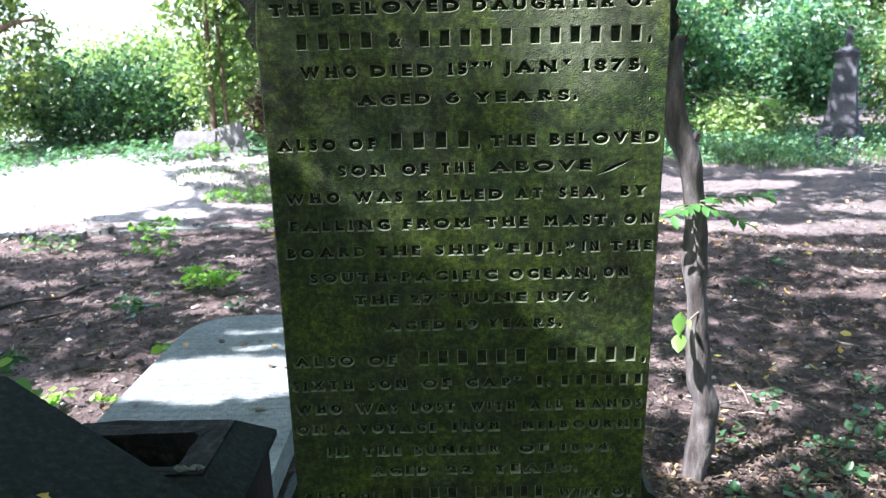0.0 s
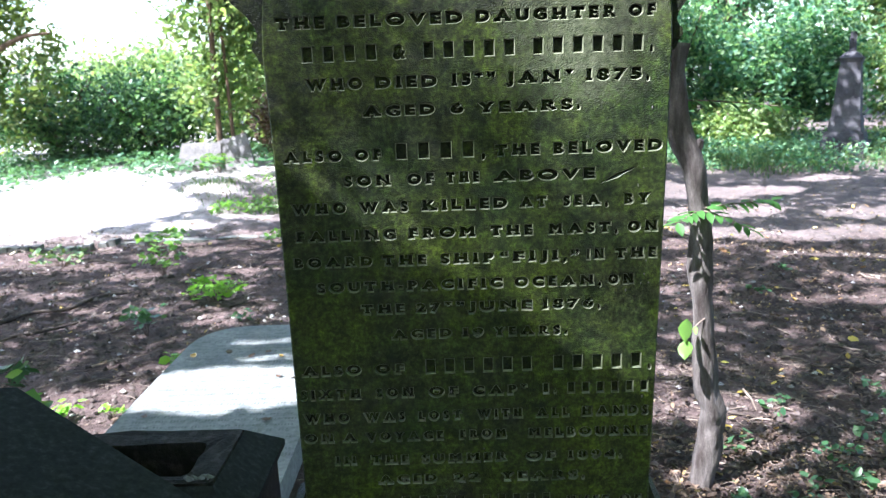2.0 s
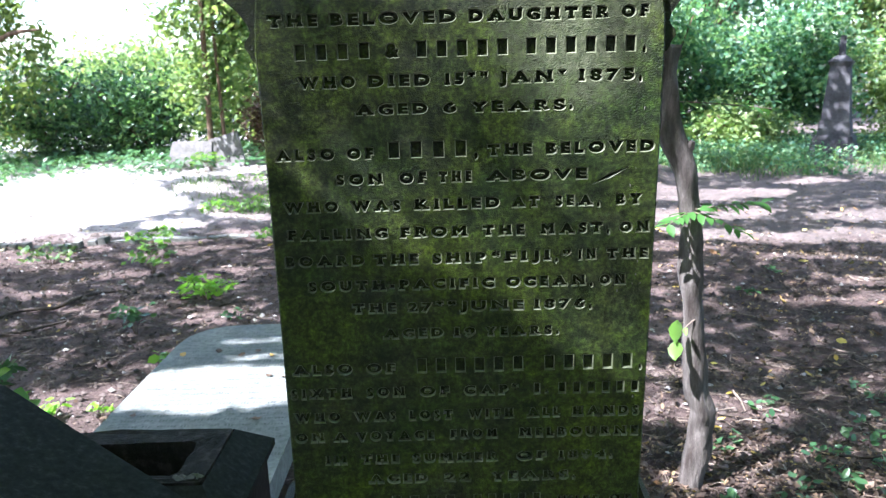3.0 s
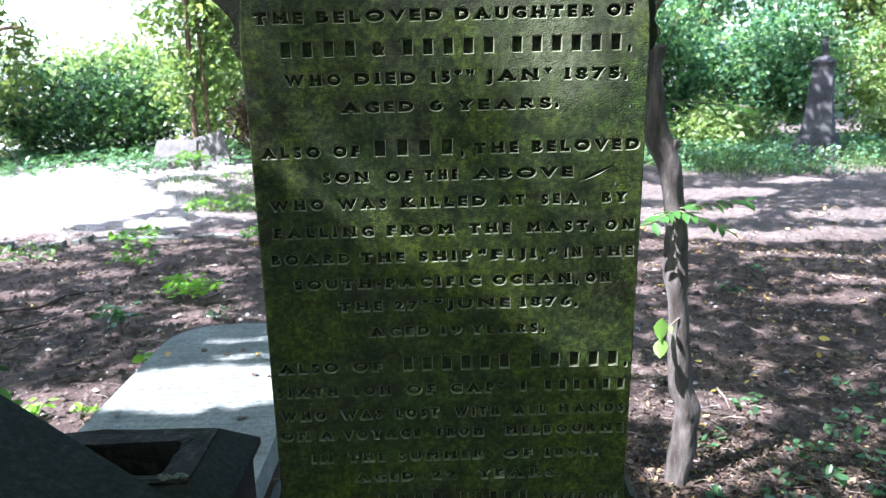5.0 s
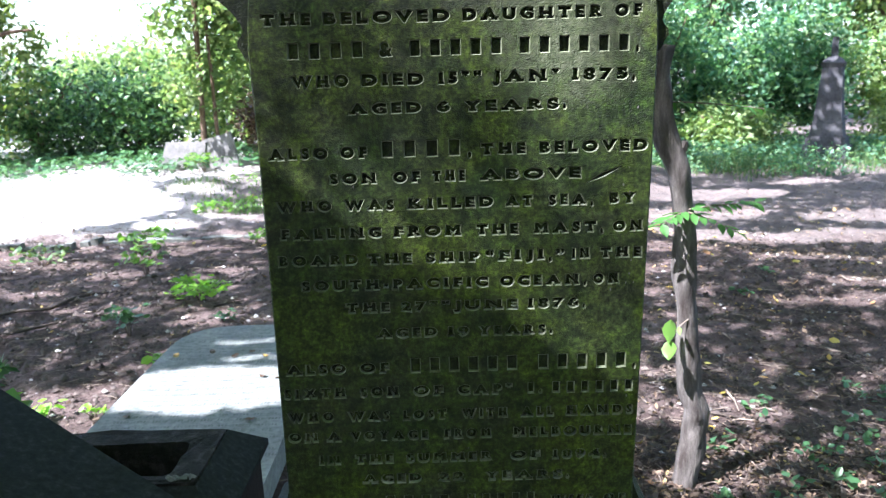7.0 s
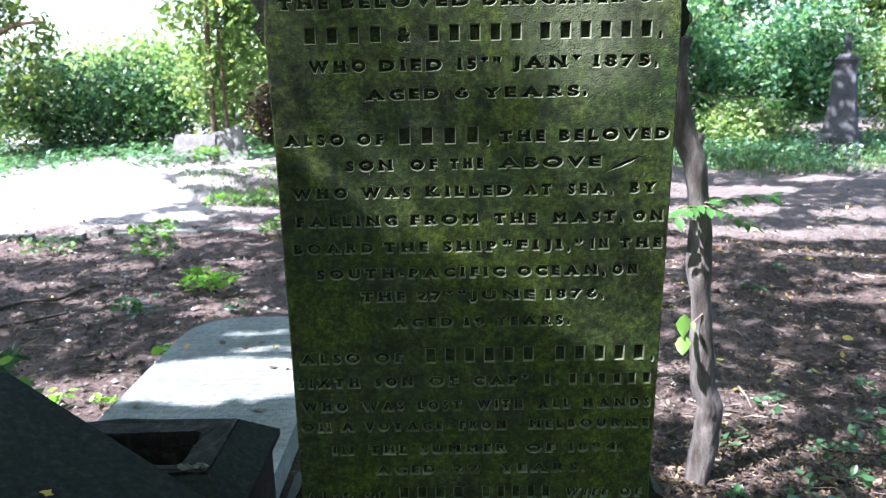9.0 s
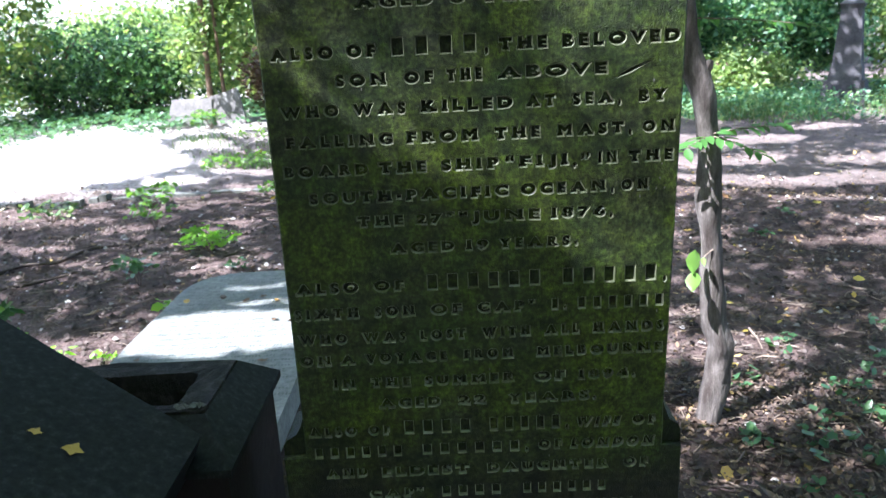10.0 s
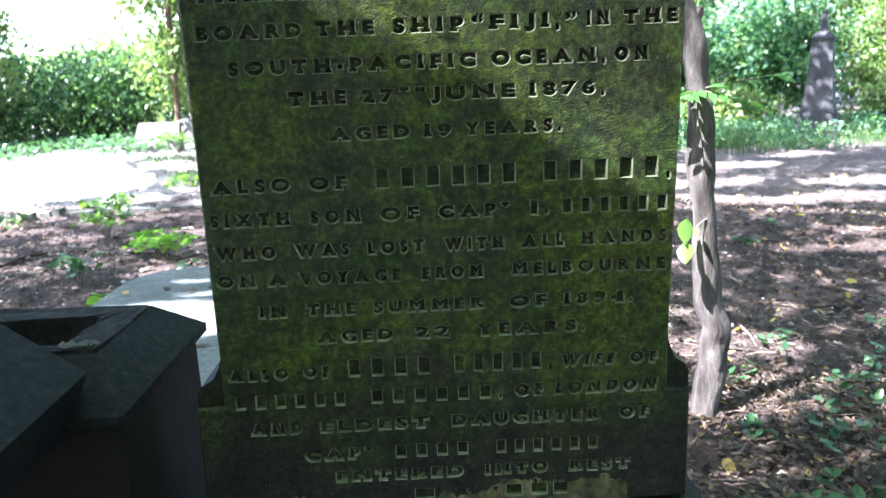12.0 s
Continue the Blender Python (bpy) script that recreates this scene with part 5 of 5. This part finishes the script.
weed(-1.33, 0.62, 0.07, 9, 0.075, M_SEEDLING, "tall leafy green plant beside the dark slab", 70, 0.50)
weed(-1.42, 0.80, 0.06, 8, 0.065, M_IVY, "leafy dark plant beside the dark slab", 71, 0.40)
weed(-3.10, 8.45, 0.22, 26, 0.07, M_SEEDLING, "leafy green weeds before broken headstones", 73, 0.20)
weed(-1.20, 2.60, 0.06, 6, 0.04, M_IVY, "tiny green seedling behind the fallen stone", 72, 0.04)
for i, (x, y, r, n) in enumerate([(0.95, 0.95, 0.06, 5), (1.12, 0.92, 0.12, 9), (1.32, 1.02, 0.14, 12), (1.45, 1.30, 0.10, 9), (1.25, 0.72, 0.10, 8), (1.55, 1.12, 0.15, 14), (1.75, 1.55, 0.14, 10), (1.05, 1.42, 0.05, 5),
                                  (1.38, 1.75, 0.07, 6), (1.62, 0.88, 0.15, 12), (1.95, 1.95, 0.12, 8), (1.9, 3.4, 0.07, 6), (2.3, 3.9, 0.08, 7), (1.2, 0.45, 0.1, 8), (0.86, 0.50, 0.07, 6), (1.02, 0.62, 0.09, 8), (0.92, 0.30, 0.08, 7), (1.42, 0.62, 0.10, 9), (1.30, 0.85, 0.08, 7)]):
    weed(x, y, r * 1.15, max(4, n * 3 // 4), 0.042, M_IVY, "trailing ivy leaves over the leaf litter", 80 + i, 0.04, "ivy")


def grass_belt():
    rng = np.random.default_rng(21)

    def open_at_obelisk(x, y):
        """Thin growth before the obelisk's base."""
        return 1 - 0.93 * np.exp(-((x - 6.0) / 0.6) ** 2 - ((y - 10.5) / 0.75) ** 2)

    def blades(n, x0, x1, y0, y1, h, name, label, dens):
        x, y = scatter(rng, n, x0, x1, y0, y1, dens)
        z = ground_z(x, y)
        k = len(x)
        a = rng.uniform(0, 6.28, k)
        hh = h * rng.uniform(0.4, 1.2, k)
        lean = rng.normal(size=(k, 2)) * hh[:, None] * 0.35
        w = 0.004 + 0.006 * rng.random(k)
        v = np.empty((k, 3, 3))
        v[:, 0] = np.stack([x - w * np.cos(a), y - w * np.sin(a), z - 0.01], 1)
        v[:, 1] = np.stack([x + w * np.cos(a), y + w * np.sin(a), z - 0.01], 1)
        v[:, 2] = np.stack([x + lean[:, 0], y + lean[:, 1], z + hh], 1)
        f = np.arange(k * 3).reshape(-1, 3)
        tagged(fast(name, v.reshape(-1, 3), f, M_GRASS), label, "grass", kind="stuff")
    blades(14000, 1.2, 12, 9.0, 12.5, 0.28, "tall_grass", "tall wild grass along the woodland edge", lambda x, y: np.clip((y - 9.0) * 0.7 + 0.2 * np.sin(x * 3), 0, 1) * open_at_obelisk(x, y))
    blades(2200, -3.2, -0.4, 6.3, 7.7, 0.08, "short_grass", "short thin grass beside the sunlit clearing", lambda x, y: np.clip(0.5 + 0.7 * np.sin(x * 2.6) * np.cos(y * 2.9), 0, 1))
    x, y = scatter(rng, 16000, -12, 0.0, 7.6, 11.5, lambda x, y: np.clip((y - 7.7) * 0.6 + 0.3 * np.sin(x * 3), 0, 1))
    pos = np.stack([x, y, ground_z(x, y) + 0.04 + 0.14 * rng.random(len(x))], 1)
    v, f = leaves(pos, 0.075, rng, 0.6, 0.8, 0.2)
    x2, y2 = scatter(rng, 22000, 1.3, 12, 9.0, 12.5, lambda x, y: np.clip((y - 9.0) * 0.8 + 0.35 * np.sin(x * 2.7), 0, 1) * open_at_obelisk(x, y))
    pos = np.stack([x2, y2, ground_z(x2, y2) + 0.03 + 0.32 * rng.random(len(x2)) ** 1.5], 1)
    v2, f2 = leaves(pos, 0.08, rng, 0.4, 0.6, 0.2)
    tagged(fast("undergrowth", v2, f2, M_GREENB), "low leafy undergrowth along the woodland edge", "undergrowth", kind="stuff")
    x2, y2 = scatter(rng, 5000, -2.6, -0.5, 6.3, 7.6, lambda x, y: np.clip(0.4 + 0.9 * np.sin(x * 2.1 + 1) * np.cos(y * 3.1), 0, 1))
    pos = np.stack([x2, y2, ground_z(x2, y2) + 0.02 + 0.10 * rng.random(len(x2))], 1)
    v2, f2 = leaves(pos, 0.05, rng, 0.5, 0.7, 0.2)
    tagged(fast("ground_weeds", v2, f2, M_SEEDLING), "low green weeds beside the sunlit clearing", "weeds", kind="stuff")
    tagged(fast("ground_ivy", v, f, M_IVY), "carpet of ground ivy below the shrubs", "ivy", kind="stuff")


grass_belt()


# ---- small things lying about ----
def fallen_branch(pts, rad, label):
    pts = [(x, y, gz(x, y) + r * 0.7 + h) for (x, y, h), r in zip(pts, rad)]
    p, r = smooth_path(pts, rad, 4)
    v, f = tube(p, r, 8, pts[0][0], 0.45)
    tagged(obj("fallen_branch", v, f, M_DEADWOOD, smooth=True), label, "branch", "dead branches on the soil")


M_DEADWOOD = simple("dead_wood", [(0.3, (0.028, 0.021, 0.017)), (0.55, (0.062, 0.048, 0.040)), (0.75, (0.13, 0.105, 0.09))], 30.0, 0.9, 0.2, 50.0, 0.8, 0.005)
fallen_branch([(-2.95, 2.75, 0), (-2.76, 2.79, 0.01), (-2.60, 2.97, 0.012), (-2.42, 3.01, 0.02), (-2.30, 3.21, 0.012), (-2.05, 3.40, 0.0)], [0.009, 0.012, 0.011, 0.012, 0.008, 0.003], "thin crooked dead branch on bare soil")
fallen_branch([(-2.6, 2.45, 0), (-2.44, 2.48, 0.01), (-2.30, 2.68, 0.012), (-2.1, 2.95, 0.0)], [0.006, 0.008, 0.007, 0.003], "short dead stick on bare soil")
fallen_branch([(0.92, 1.02, 0), (1.12, 0.86, 0.012), (1.38, 0.70, 0.0)], [0.005, 0.007, 0.004], "thin dead stick among ivy")
fallen_branch([(1.25, 1.42, 0), (1.55, 1.30, 0.015), (1.95, 1.36, 0.0)], [0.004, 0.006, 0.003], "thin dead stick among ivy")
fallen_branch([(1.5, 2.35, 0), (1.85, 2.22, 0.01), (2.1, 2.28, 0.0)], [0.005, 0.007, 0.003], "pale dead stick on leaf litter")
fallen_branch([(1.05, 1.78, 0), (1.22, 1.66, 0.012), (1.33, 1.70, 0.0)], [0.005, 0.006, 0.003], "curled dead stick in a patch of sun")


def slab_debris():
    rng = random.Random(17)
    for x, y, r, m in ((-1.19, 1.72, 0.020, M_TAN), (-0.93, 1.70, 0.016, M_LITTER), (-0.87, 1.74, 0.018, M_LITTER), (-0.80, 1.69, 0.014, M_TAN), (-0.76, 1.47, 0.016, M_LITTER), (-0.70, 1.45, 0.012, M_LITTER),
                       (-1.17, 1.13, 0.016, M_LITTER), (-0.72, 1.08, 0.018, M_LITTER), (-0.63, 1.96, 0.020, M_TAN)):
        v = [(x, y, 0.343)]
        for i in range(10):
            a = math.tau * i / 10
            rr = r * (0.75 + 0.35 * (i % 2) + 0.2 * rng.random()) * (1.0 if abs(math.cos(a)) > 0.5 else 0.6)
            v.append((x + rr * math.cos(a + x * 9), y + rr * math.sin(a + x * 9), 0.3425 + 0.009 * rng.random()))
        tagged(obj("fallen_leaf", v, [(0, 1 + i, 1 + (i + 1) % 10) for i in range(10)], m), "small dry leaf lying on the fallen headstone", "leaf", "leaves on the fallen headstone")
    bm = bmesh.new()
    bmesh.ops.create_icosphere(bm, subdivisions=2, radius=0.014)
    for v in bm.verts:
        v.co *= 1 + 0.3 * noise.noise(v.co * 60)
        v.co.z *= 0.6
    bm.transform(Matrix.Translation((-1.045, 1.755, 0.347)))
    tagged(part("pebble", bm, M_CRUMB, smooth=True), "dark rounded pebble lying on the fallen headstone", "stone")


slab_debris()
